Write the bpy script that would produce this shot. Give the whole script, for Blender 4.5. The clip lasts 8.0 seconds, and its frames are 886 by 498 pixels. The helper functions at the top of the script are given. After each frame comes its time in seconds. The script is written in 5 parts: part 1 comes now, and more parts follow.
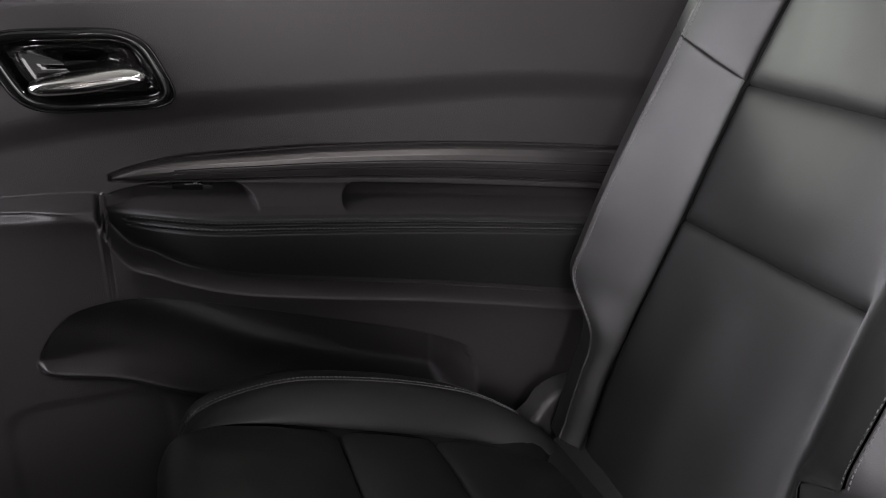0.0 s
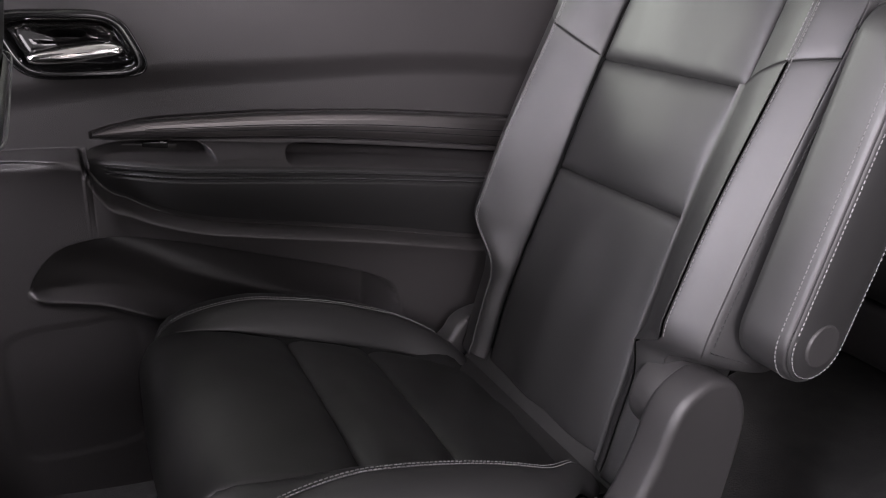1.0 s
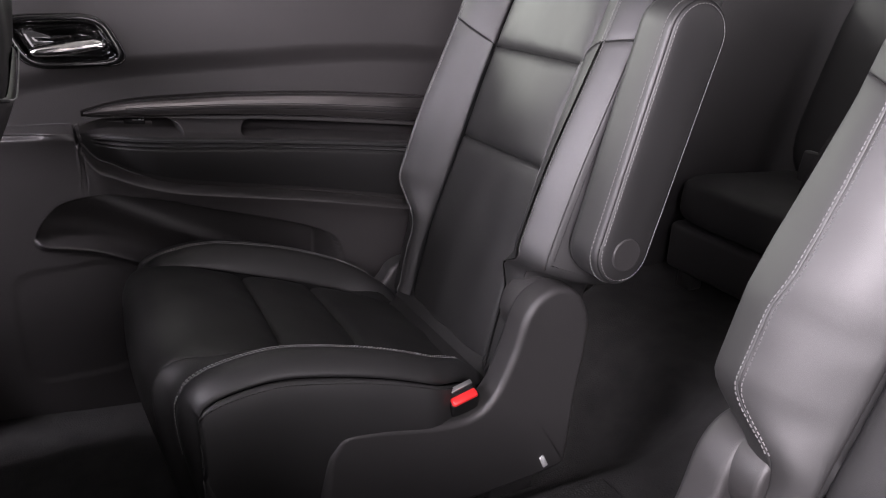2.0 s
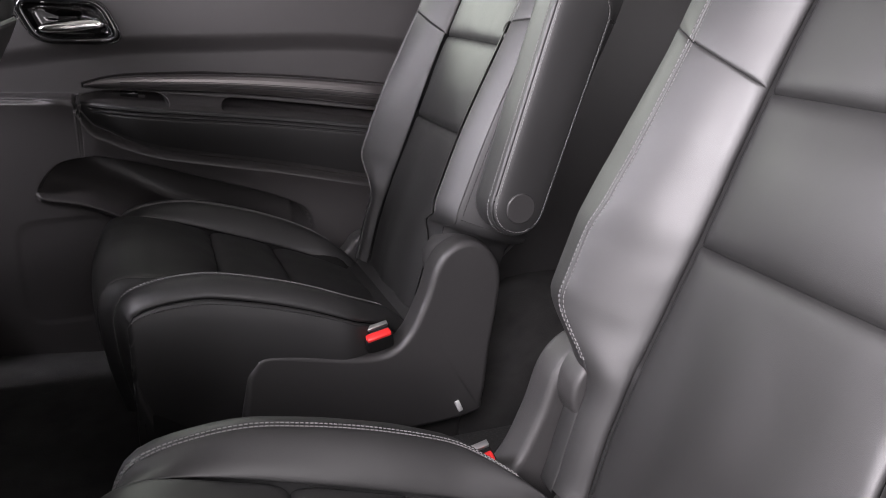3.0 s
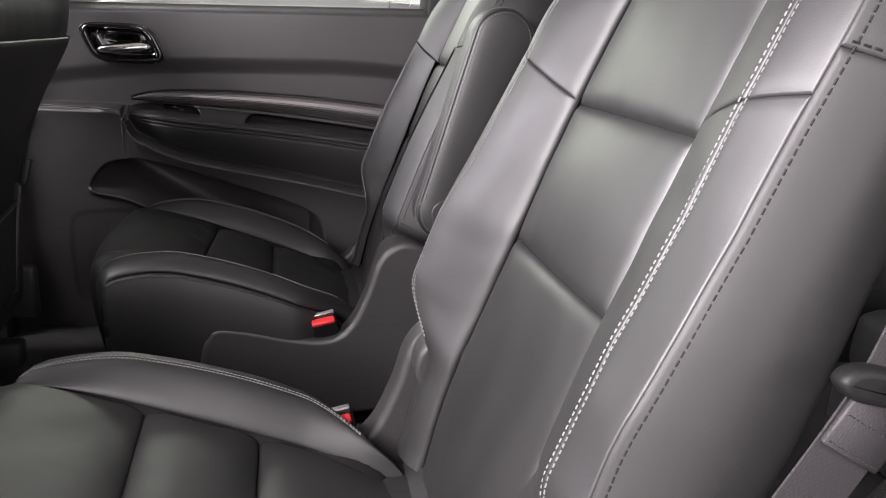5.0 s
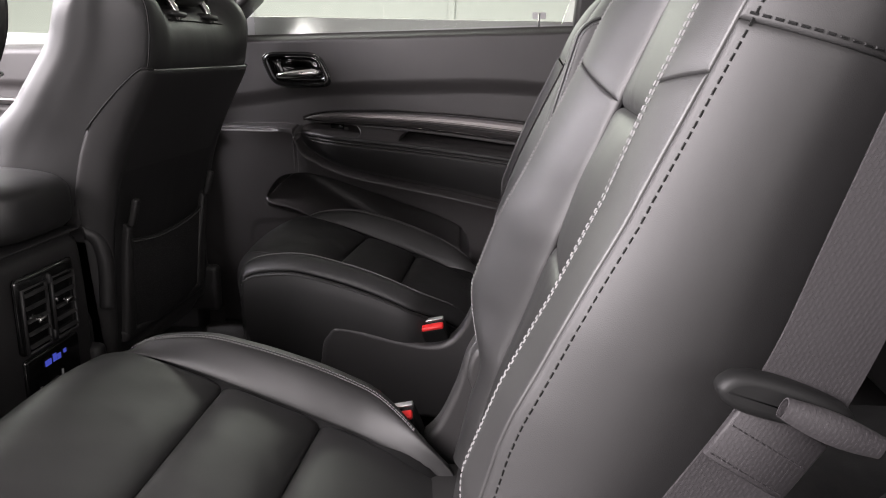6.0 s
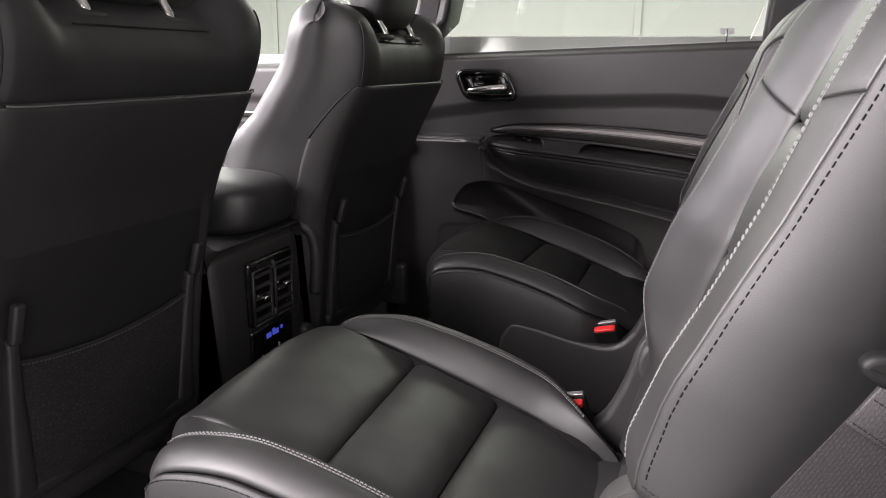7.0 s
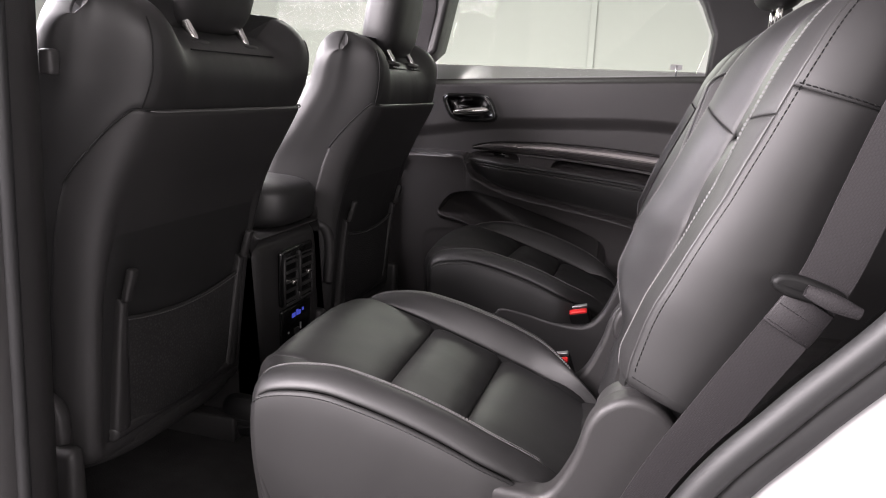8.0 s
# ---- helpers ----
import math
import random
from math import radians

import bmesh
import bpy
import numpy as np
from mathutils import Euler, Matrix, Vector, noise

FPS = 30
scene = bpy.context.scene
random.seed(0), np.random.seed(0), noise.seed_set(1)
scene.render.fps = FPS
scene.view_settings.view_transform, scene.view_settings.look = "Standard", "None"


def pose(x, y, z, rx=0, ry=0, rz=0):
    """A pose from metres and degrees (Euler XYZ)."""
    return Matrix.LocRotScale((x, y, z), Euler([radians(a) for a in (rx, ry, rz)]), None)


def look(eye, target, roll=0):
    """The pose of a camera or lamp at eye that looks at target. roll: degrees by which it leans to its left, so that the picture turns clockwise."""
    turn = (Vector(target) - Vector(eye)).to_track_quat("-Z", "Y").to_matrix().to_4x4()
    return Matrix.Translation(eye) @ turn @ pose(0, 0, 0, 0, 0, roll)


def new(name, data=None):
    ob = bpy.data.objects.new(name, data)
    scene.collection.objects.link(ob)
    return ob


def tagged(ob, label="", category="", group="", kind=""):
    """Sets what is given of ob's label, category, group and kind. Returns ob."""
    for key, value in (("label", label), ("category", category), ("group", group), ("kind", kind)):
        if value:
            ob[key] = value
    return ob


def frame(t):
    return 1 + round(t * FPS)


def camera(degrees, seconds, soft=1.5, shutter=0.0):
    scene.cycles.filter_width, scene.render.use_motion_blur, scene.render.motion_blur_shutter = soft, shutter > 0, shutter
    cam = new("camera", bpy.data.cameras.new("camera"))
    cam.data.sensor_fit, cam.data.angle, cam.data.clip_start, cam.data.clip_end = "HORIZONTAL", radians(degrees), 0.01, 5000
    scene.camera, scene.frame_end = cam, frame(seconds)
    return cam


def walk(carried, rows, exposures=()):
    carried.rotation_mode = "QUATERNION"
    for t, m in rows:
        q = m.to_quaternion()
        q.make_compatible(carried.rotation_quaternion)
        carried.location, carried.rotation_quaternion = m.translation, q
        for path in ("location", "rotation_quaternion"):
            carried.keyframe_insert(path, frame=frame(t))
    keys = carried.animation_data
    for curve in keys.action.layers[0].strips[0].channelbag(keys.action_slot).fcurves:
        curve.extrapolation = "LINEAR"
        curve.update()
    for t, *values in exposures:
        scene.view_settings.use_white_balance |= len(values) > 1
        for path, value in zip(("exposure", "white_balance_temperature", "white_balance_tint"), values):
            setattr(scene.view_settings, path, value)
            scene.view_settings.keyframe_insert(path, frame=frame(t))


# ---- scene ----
cam = camera(60.9, 8.0, soft=1.0)
PATH = [
    (0, (-0.351, -0.098, 0.879), (0.371, 1.604, 0.116), 2.2),
    (0.5, (-0.394, -0.167, 0.864), (0.45, 1.495, 0.137), 3.1),
    (1, (-0.426, -0.296, 0.865), (0.465, 1.344, 0.146), 3.0),
    (1.5, (-0.455, -0.443, 0.888), (0.457, 1.18, 0.158), 2.5),
    (2.8, (-0.325, -0.742, 0.841), (0.439, 0.984, 0.179), 2.1),
    (3, (-0.306, -0.784, 0.824), (0.434, 0.96, 0.182), 2.8),
    (3.5, (-0.265, -0.866, 0.801), (0.444, 0.9, 0.186), 3.8),
    (4, (-0.228, -0.928, 0.792), (0.442, 0.861, 0.199), 4.3),
    (4.5, (-0.163, -0.978, 0.803), (0.431, 0.845, 0.235), 4.1),
    (4.7, (-0.122, -0.983, 0.815), (0.41, 0.861, 0.251), 4.1),
    (5.8, (0.101, -1.001, 0.805), (0.024, 0.929, 0.286), 1.7),
    (6, (0.136, -1.015, 0.802), (-0.07, 0.907, 0.291), 1.3),
    (6.5, (0.162, -1.055, 0.803), (-0.316, 0.822, 0.305), 1.0),
    (7, (0.146, -1.113, 0.808), (-0.505, 0.715, 0.323), 0.7),
    (7.5, (0.132, -1.239, 0.815), (-0.468, 0.611, 0.352), 1.7),
    (8, (0.123, -1.385, 0.807), (-0.398, 0.499, 0.384), 2.4),
]
walk(cam, [(t, look(eye, target, roll)) for t, eye, target, roll in PATH],
     [(0.0, -0.15, 6500, 13), (0.5, 0.3, 6500, 14), (1.5, 0.12, 6500, 22), (3.5, 0.1, 6500, 15), (4.5, 0.12, 6550, 15), (6.0, -0.24, 6700, 15), (6.5, -0.3, 6700, 15), (7.1, -0.3, 6700, 15), (7.5, -0.16, 6700, 16), (8.0, -0.26, 6700, 18)])

# ---- world, added studio lights ----
world = bpy.data.worlds.new("studio_air")
scene.world = world
world.use_nodes = True
world.node_tree.nodes["Background"].inputs[0].default_value = (0.9, 0.95, 1.0, 1)
world.node_tree.nodes["Background"].inputs[1].default_value = 0.05


def area_lamp(name, place, target, w, h, power, colour=(1, 1, 1)):
    data = bpy.data.lights.new(name, "AREA")
    data.shape, data.size, data.size_y, data.energy, data.color = "RECTANGLE", w, h, power, colour
    ob = new(name, data)
    ob.matrix_world = look(place, target)
    return tagged(ob, "large unseen white light panel, added to light the car and studio", "lamp", group="studio lights")


# Unseen lamp outside the near side, added to brighten bolsters and far door.
area_lamp("added_side_lamp", (-1.55, -1.90, 1.72), (0.0, 0.1, 0.6), 1.5, 1.3, 335, (0.98, 0.95, 0.98))
# Unseen panel standing in for the bright room outside the open door.
area_lamp("added_room_lamp", (-0.8, -4.85, 1.7), (0.0, 0.0, 0.9), 7.0, 2.0, 105, (1, 0.97, 0.97))
# Unseen lamp ahead of the windscreen, added to put sheen on the seats.
area_lamp("added_front_lamp", (-3.0, -0.25, 2.05), (0.0, -0.3, 0.7), 2.2, 1.2, 350, (0.95, 0.94, 1.0))
# Lamp added below the window line, out of view, to even the far wall.
area_lamp("added_wall_wash", (0.0, 2.2, -0.42), (0.0, 3.6, 1.2), 9.0, 0.5, 900, (0.97, 1.0, 0.95))
# Unseen lamp above the far windows, added for the sheen on seats and cushions.
area_lamp("added_far_lamp", (-0.8, 3.45, 1.95), (0.0, 0.0, 0.8), 8.0, 0.9, 270, (0.94, 1.0, 0.92))
# Unseen fill added at the rear to brighten the front seats' backs.
area_lamp("added_rear_fill", (2.1, -3.3, 1.7), (-0.5, 0.0, 0.6), 2.6, 1.6, 85, (1, 0.98, 0.98))
# Unseen overhead fill, added for the front seats.
area_lamp("added_top_fill", (-2.3, 0.0, 2.9), (-0.7, 0.0, 0.8), 2.4, 3.0, 100, (1, 0.98, 0.98))


# ---- materials ----
def material(name, colour, rough=0.5, metal=0.0, grain=0.0, grain_scale=900.0, bump=0.0, mottle=0.25, mottle_scale=6.0, spec=0.5, kind="noise", coat=0.0):
    m = bpy.data.materials.new(name)
    m.use_nodes = True
    n, l = m.node_tree.nodes, m.node_tree.links
    b = n["Principled BSDF"]
    b.inputs["Roughness"].default_value, b.inputs["Metallic"].default_value = rough, metal
    b.inputs["Specular IOR Level"].default_value = spec
    b.inputs["Coat Weight"].default_value = coat
    b.inputs["Coat Roughness"].default_value = 0.1
    tc = n.new("ShaderNodeTexCoord")
    big = n.new("ShaderNodeTexNoise")
    big.inputs["Scale"].default_value, big.inputs["Detail"].default_value = mottle_scale, 5
    l.new(tc.outputs["Object"], big.inputs["Vector"])
    mix = n.new("ShaderNodeMixRGB")
    mix.inputs[1].default_value = (*[c * (1 - mottle) for c in colour], 1)
    mix.inputs[2].default_value = (*[min(1, c * (1 + mottle)) for c in colour], 1)
    l.new(big.outputs[0], mix.inputs[0])
    l.new(mix.outputs[0], b.inputs["Base Color"])
    rr = n.new("ShaderNodeMapRange")
    rr.inputs[3].default_value, rr.inputs[4].default_value = max(0, rough - 0.05), min(1, rough + 0.06)
    l.new(big.outputs[0], rr.inputs[0])
    l.new(rr.outputs[0], b.inputs["Roughness"])
    if bump:
        if kind == "voronoi":
            t = n.new("ShaderNodeTexVoronoi")
            t.feature = "DISTANCE_TO_EDGE"
        elif kind == "wave":
            t = n.new("ShaderNodeTexWave")
            t.inputs["Distortion"].default_value = 0.6
        else:
            t = n.new("ShaderNodeTexNoise")
            t.inputs["Detail"].default_value = 4
        t.inputs["Scale"].default_value = grain_scale
        l.new(tc.outputs["Object"], t.inputs["Vector"])
        bp = n.new("ShaderNodeBump")
        bp.inputs["Strength"].default_value, bp.inputs["Distance"].default_value = bump, 0.001
        l.new(t.outputs["Distance" if kind == "voronoi" else 0], bp.inputs["Height"])
        l.new(bp.outputs[0], b.inputs["Normal"])
        if grain:
            g = n.new("ShaderNodeMixRGB")
            g.blend_type = "MULTIPLY"
            g.inputs[0].default_value = grain
            l.new(mix.outputs[0], g.inputs[1])
            l.new(t.outputs[0], g.inputs[2])
            l.new(g.outputs[0], b.inputs["Base Color"])
    return m


LEATHER = material("black_leather", (0.015, 0.0147, 0.0147), 0.49, bump=0.11, kind="voronoi", grain_scale=1100, mottle=0.2, spec=0.7)
LEATHER_SIDE = material("black_vinyl", (0.016, 0.0156, 0.0156), 0.55, bump=0.12, kind="voronoi", grain_scale=1000, mottle=0.2, spec=0.5)
PLASTIC = material("black_grained_plastic", (0.026, 0.025, 0.025), 0.44, bump=0.3, kind="voronoi", grain_scale=900, mottle=0.2)
SHELL = material("matt_black_shell", (0.029, 0.028, 0.028), 0.42, bump=0.3, grain_scale=1200, mottle=0.2)
DOORSKIN = material("door_soft_plastic", (0.036, 0.0335, 0.0335), 0.42, bump=0.35, kind="voronoi", grain_scale=700, mottle=0.18)
CORE = material("dark_foam", (0.008, 0.008, 0.008), 0.8)
CARPET = material("black_carpet", (0.038, 0.037, 0.037), 0.95, bump=1.0, grain_scale=350, mottle=0.5, spec=0.1, mottle_scale=20)
RUBBER = material("black_rubber", (0.014, 0.014, 0.0145), 0.55, mottle=0.25, mottle_scale=15)
CHROME = material("chrome", (0.86, 0.84, 0.82), 0.16, 1.0, mottle=0.05)
GLOSS = material("piano_black", (0.006, 0.006, 0.006), 0.10, mottle=0.1, coat=0.6)
TRIM = material("dark_satin_metal", (0.18, 0.168, 0.165), 0.30, 0.9, mottle=0.04, mottle_scale=2)
THREAD = material("grey_thread", (0.11, 0.108, 0.108), 0.7, mottle=0.2, mottle_scale=80)
THREAD_BLACK = material("black_thread", (0.004, 0.004, 0.004), 0.7, mottle=0.2, mottle_scale=80)
BUCKLE = material("black_buckle_plastic", (0.006, 0.006, 0.006), 0.55, mottle=0.2, spec=0.25)
RED = material("red_plastic", (0.62, 0.02, 0.02), 0.35, mottle=0.1, mottle_scale=40)
WEB = material("grey_webbing", (0.034, 0.031, 0.033), 0.60, bump=0.3, kind="voronoi", grain_scale=420, mottle=0.12, grain=0.2, spec=0.4)
NET = material("black_mesh_fabric", (0.07, 0.067, 0.067), 0.7, bump=1.0, kind="voronoi", grain_scale=190, grain=0.9, mottle=0.15)
def creases(m, scale, depth):
    """Soft puckers of stretched hide under the fine grain."""
    n, l = m.node_tree.nodes, m.node_tree.links
    t = n.new("ShaderNodeTexNoise")
    t.inputs["Scale"].default_value, t.inputs["Detail"].default_value, t.inputs["Distortion"].default_value = scale, 1.5, 0.2
    mp = n.new("ShaderNodeMapping")
    mp.inputs["Scale"].default_value = (1.0, 1.7, 0.8)
    l.new(n["Texture Coordinate"].outputs["Object"], mp.inputs["Vector"])
    l.new(mp.outputs[0], t.inputs["Vector"])
    soft = n.new("ShaderNodeBump")
    soft.inputs["Strength"].default_value, soft.inputs["Distance"].default_value = 1.0, depth
    l.new(t.outputs[0], soft.inputs["Height"])
    l.new(soft.outputs[0], n["Bump"].inputs["Normal"])


creases(LEATHER, 9.0, 0.002)
creases(LEATHER_SIDE, 8.0, 0.002)


def weave(m, scale):
    """Staggered brick-like weave of belt webbing."""
    n, l = m.node_tree.nodes, m.node_tree.links
    t = n.new("ShaderNodeTexBrick")
    t.inputs["Scale"].default_value = scale
    t.inputs["Color1"].default_value, t.inputs["Color2"].default_value, t.inputs["Mortar"].default_value = (1, 1, 1, 1), (0.85, 0.85, 0.85, 1), (0.35, 0.35, 0.35, 1)
    t.inputs["Mortar Size"].default_value, t.inputs["Brick Width"].default_value, t.inputs["Row Height"].default_value = 0.12, 0.9, 0.45
    both = n.new("ShaderNodeCombineXYZ")
    for k, way in enumerate(((0.447, 0.0, 0.894), (0.894, 0.05, -0.447))):
        dot = n.new("ShaderNodeVectorMath")
        dot.operation = "DOT_PRODUCT"
        dot.inputs[1].default_value = way
        l.new(n["Texture Coordinate"].outputs["Object"], dot.inputs[0])
        l.new(dot.outputs["Value"], both.inputs[k])
    l.new(both.outputs[0], t.inputs["Vector"])
    l.new(t.outputs["Color"], n["Bump"].inputs["Height"])
    n["Bump"].inputs["Strength"].default_value = 1.0
    mul = n.new("ShaderNodeMixRGB")
    mul.blend_type = "MULTIPLY"
    mul.inputs[0].default_value = 0.35
    l.new(n["Principled BSDF"].inputs["Base Color"].links[0].from_socket, mul.inputs[1])
    l.new(t.outputs["Color"], mul.inputs[2])
    l.new(mul.outputs[0], n["Principled BSDF"].inputs["Base Color"])


weave(WEB, 190)
PAINT = material("white_car_paint", (0.33, 0.325, 0.328), 0.25, mottle=0.03, coat=0.5)
STUDIO = material("studio_white", (0.125, 0.129, 0.122), 0.8, mottle=0.04, mottle_scale=1.5)
STUDIO_GREY = material("studio_grey_paint", (0.46, 0.455, 0.455), 0.8, mottle=0.05, mottle_scale=1.5)
CONCRETE = material("studio_grey_floor", (0.46, 0.455, 0.45), 0.6, mottle=0.15, mottle_scale=3, bump=0.2, grain_scale=60)
HEADLINER = material("grey_headliner", (0.66, 0.645, 0.64), 0.9, mottle=0.08, bump=0.4, grain_scale=500)
STEEL = material("bare_steel", (0.55, 0.55, 0.56), 0.35, 1.0, mottle=0.15)
GREYMARK = material("grey_print", (0.42, 0.42, 0.42), 0.6, mottle=0.05)

GLASS = bpy.data.materials.new("window_glass")
GLASS.use_nodes = True
_n, _l = GLASS.node_tree.nodes, GLASS.node_tree.links
_n.clear()
_out, _mix, _tr, _gl = (_n.new(k) for k in ("ShaderNodeOutputMaterial", "ShaderNodeMixShader", "ShaderNodeBsdfTransparent", "ShaderNodeBsdfGlossy"))
_tr.inputs[0].default_value = (0.93, 0.95, 0.92, 1)
_gl.inputs["Roughness"].default_value = 0.02
_fr = _n.new("ShaderNodeFresnel")
_fr.inputs["IOR"].default_value = 1.1
_l.new(_fr.outputs[0], _mix.inputs[0])
_l.new(_tr.outputs[0], _mix.inputs[1])
_l.new(_gl.outputs[0], _mix.inputs[2])
_l.new(_mix.outputs[0], _out.inputs[0])

BLUE = bpy.data.materials.new("blue_backlight")
BLUE.use_nodes = True
BLUE.node_tree.nodes["Principled BSDF"].inputs["Base Color"].default_value = (0.01, 0.015, 0.06, 1)
BLUE.node_tree.nodes["Principled BSDF"].inputs["Emission Color"].default_value = (0.10, 0.14, 0.9, 1)
BLUE.node_tree.nodes["Principled BSDF"].inputs["Emission Strength"].default_value = 0.5


# ---- mesh helpers ----
def thing(name, base, label, category, group="", kind=""):
    ob = new(name)
    ob.location = base
    ob.empty_display_size = 0.05
    return tagged(ob, label, category, group, kind)


def part(name, bm, mat, parent=None, label="", smooth=True, auto=None):
    """A bmesh in world coordinates as one mesh object, under a thing or a part."""
    me = bpy.data.meshes.new(name)
    bm.to_mesh(me)
    bm.free()
    me.materials.append(mat)
    if smooth:
        me.shade_smooth()
        for f in me.polygons:
            if len(f.vertices) > 8:
                f.use_smooth = False
        if auto:
            me.set_sharp_from_angle(angle=radians(auto))
    ob = new(name, me)
    if parent:
        ob.parent = parent
        if parent.type == "EMPTY":
            ob.matrix_parent_inverse = Matrix.Translation(-parent.location)
    if label:
        ob["label"] = label
    return ob


def grid_bm(P, close_u=False, close_v=False):
    bm = bmesh.new()
    n, m = P.shape[:2]
    vs = [[bm.verts.new(P[i, j]) for j in range(m)] for i in range(n)]
    for i in range(n if close_u else n - 1):
        for j in range(m if close_v else m - 1):
            bm.faces.new((vs[i][j], vs[(i + 1) % n][j], vs[(i + 1) % n][(j + 1) % m], vs[i][(j + 1) % m]))
    return bm


def cap(bm, P, i):
    """Closes the end ring i of a loft with close_v."""
    m = P.shape[1]
    bm.verts.ensure_lookup_table()
    idx = (i % P.shape[0]) * m
    bm.faces.new([bm.verts[idx + j] for j in range(m)])


def loft(P):
    """A closed loft from rings P[i][j]."""
    bm = grid_bm(P, close_v=True)
    cap(bm, P, 0)
    cap(bm, P, -1)
    bmesh.ops.recalc_face_normals(bm, faces=bm.faces)
    return bm


def sm(a, b, x):
    t = np.clip((np.asarray(x, float) - a) / (b - a), 0, 1)
    return t * t * (3 - 2 * t)


def marks(length, n, r, e0, e1):
    """Steps along an edge, close together near its ends."""
    k = min(r / length, 0.3)
    near = [0, 0.12 * k, 0.35 * k, 0.65 * k]
    body = list(np.linspace(k if e0 else 0, 1 - k if e1 else 1, n))
    return np.array((near if e0 else []) + body + ([1 - x for x in reversed(near)] if e1 else []))


def cover(name, fun, lu, lv, mat, parent, inside, nu=14, nv=14, tuck=0.005, r=0.009, edges=(1, 1, 1, 1), wrinkle=0.0008, seed=0, label="", bulge=0.0, pucker=0.0):
    """A padded panel over the surface fun(a, b), tucked in along its sewn edges."""
    rm = min(r) if isinstance(r, tuple) else min(r, 0.012)
    a, b = marks(lu, nu, rm, edges[0], edges[1]), marks(lv, nv, rm, edges[2], edges[3])
    A, B = np.meshgrid(a, b, indexing="ij")
    e = 1e-3
    P = fun(A, B)
    du = fun(np.clip(A + e, 0, 1), B) - fun(np.clip(A - e, 0, 1), B)
    dv = fun(A, np.clip(B + e, 0, 1)) - fun(A, np.clip(B - e, 0, 1))
    N = np.cross(du, dv)
    N /= np.linalg.norm(N, axis=2, keepdims=True) + 1e-12
    flip = (N * (P - np.array(inside))).sum() < 0
    if flip:
        N = -N
    dist = np.full(A.shape, 1.0)
    off = np.zeros(A.shape)
    tucks = tuck if isinstance(tuck, tuple) else (tuck,) * 4
    radii = r if isinstance(r, tuple) else (r,) * 4
    for use, tk, rr, d in zip(edges, tucks, radii, (A * lu, (1 - A) * lu, B * lv, (1 - B) * lv)):
        if use:
            dist = np.minimum(dist, d)
            q = 1 - np.clip(d / rr, 0, 1)
            off = np.minimum(off, -tk * (1 - np.sqrt(np.clip(1 - q * q, 0, 1))))
    off = off + bulge * np.sin(np.pi * A) * np.sin(np.pi * B)
    rng = np.random.RandomState(seed + 11)
    for k in range(7):
        f = rng.uniform(-1, 1, 3) * (18 + 14 * k)
        off = off + wrinkle * 0.5 / (1 + 0.4 * k) * np.sin(P @ f + rng.uniform(0, 6)) * np.clip(dist / 0.02, 0, 1)
    if pucker:
        for k in range(5):
            f = rng.uniform(-1, 1, 3) * (60 + 45 * k)
            off = off + pucker * 0.4 * np.sin(P @ f + rng.uniform(0, 6)) * np.exp(-dist / 0.022) * np.clip(dist / 0.004, 0, 1)
    P = P + N * off[..., None]
    bm = grid_bm(P)
    if flip:
        bmesh.ops.reverse_faces(bm, faces=bm.faces)
    return part(name, bm, mat, parent, label)


def seam_line(fun, n=200):
    """Places along a curve fun(s), s from 0 to 1, at even steps, with tangents."""
    s = np.linspace(0, 1, n)
    P = np.array([fun(x) for x in s], float)
    L = np.concatenate([[0], np.cumsum(np.linalg.norm(np.diff(P, axis=0), axis=1))])
    return P, L


def stitches(name, fun, normal, mat, parent, pitch=0.0050, length=0.0034, width=0.0008, rows=(0.0,), rise=0.0006, label=""):
    """Thread dashes along a curve; rows: sideways offsets."""
    P, L = seam_line(fun)
    bm = bmesh.new()
    for off in rows:
        for s in np.arange(pitch / 2, L[-1], pitch):
            c = np.array([np.interp(s, L, P[:, k]) for k in range(3)])
            d = np.array([np.interp(min(s + 0.002, L[-1]), L, P[:, k]) for k in range(3)]) - np.array([np.interp(max(s - 0.002, 0), L, P[:, k]) for k in range(3)])
            d /= np.linalg.norm(d) + 1e-12
            nn = np.array(normal(c), float)
            nn -= d * (nn @ d)
            nn /= np.linalg.norm(nn) + 1e-12
            w = np.cross(d, nn)
            c = c + w * off + nn * rise
            ring = [(-0.5, -0.5, -0.3), (-0.5, 0.5, -0.3), (-0.4, 0, 0.45), (0.5, -0.5, -0.3), (0.5, 0.5, -0.3), (0.4, 0, 0.45)]
            v = [bm.verts.new(c + d * x * length + w * y * width + nn * z * width) for x, y, z in ring]
            for f in ((0, 2, 1), (3, 4, 5), (0, 3, 5, 2), (1, 2, 5, 4)):
                bm.faces.new([v[k] for k in f])
    bmesh.ops.recalc_face_normals(bm, faces=bm.faces)
    return part(name, bm, mat, parent, label, smooth=False)


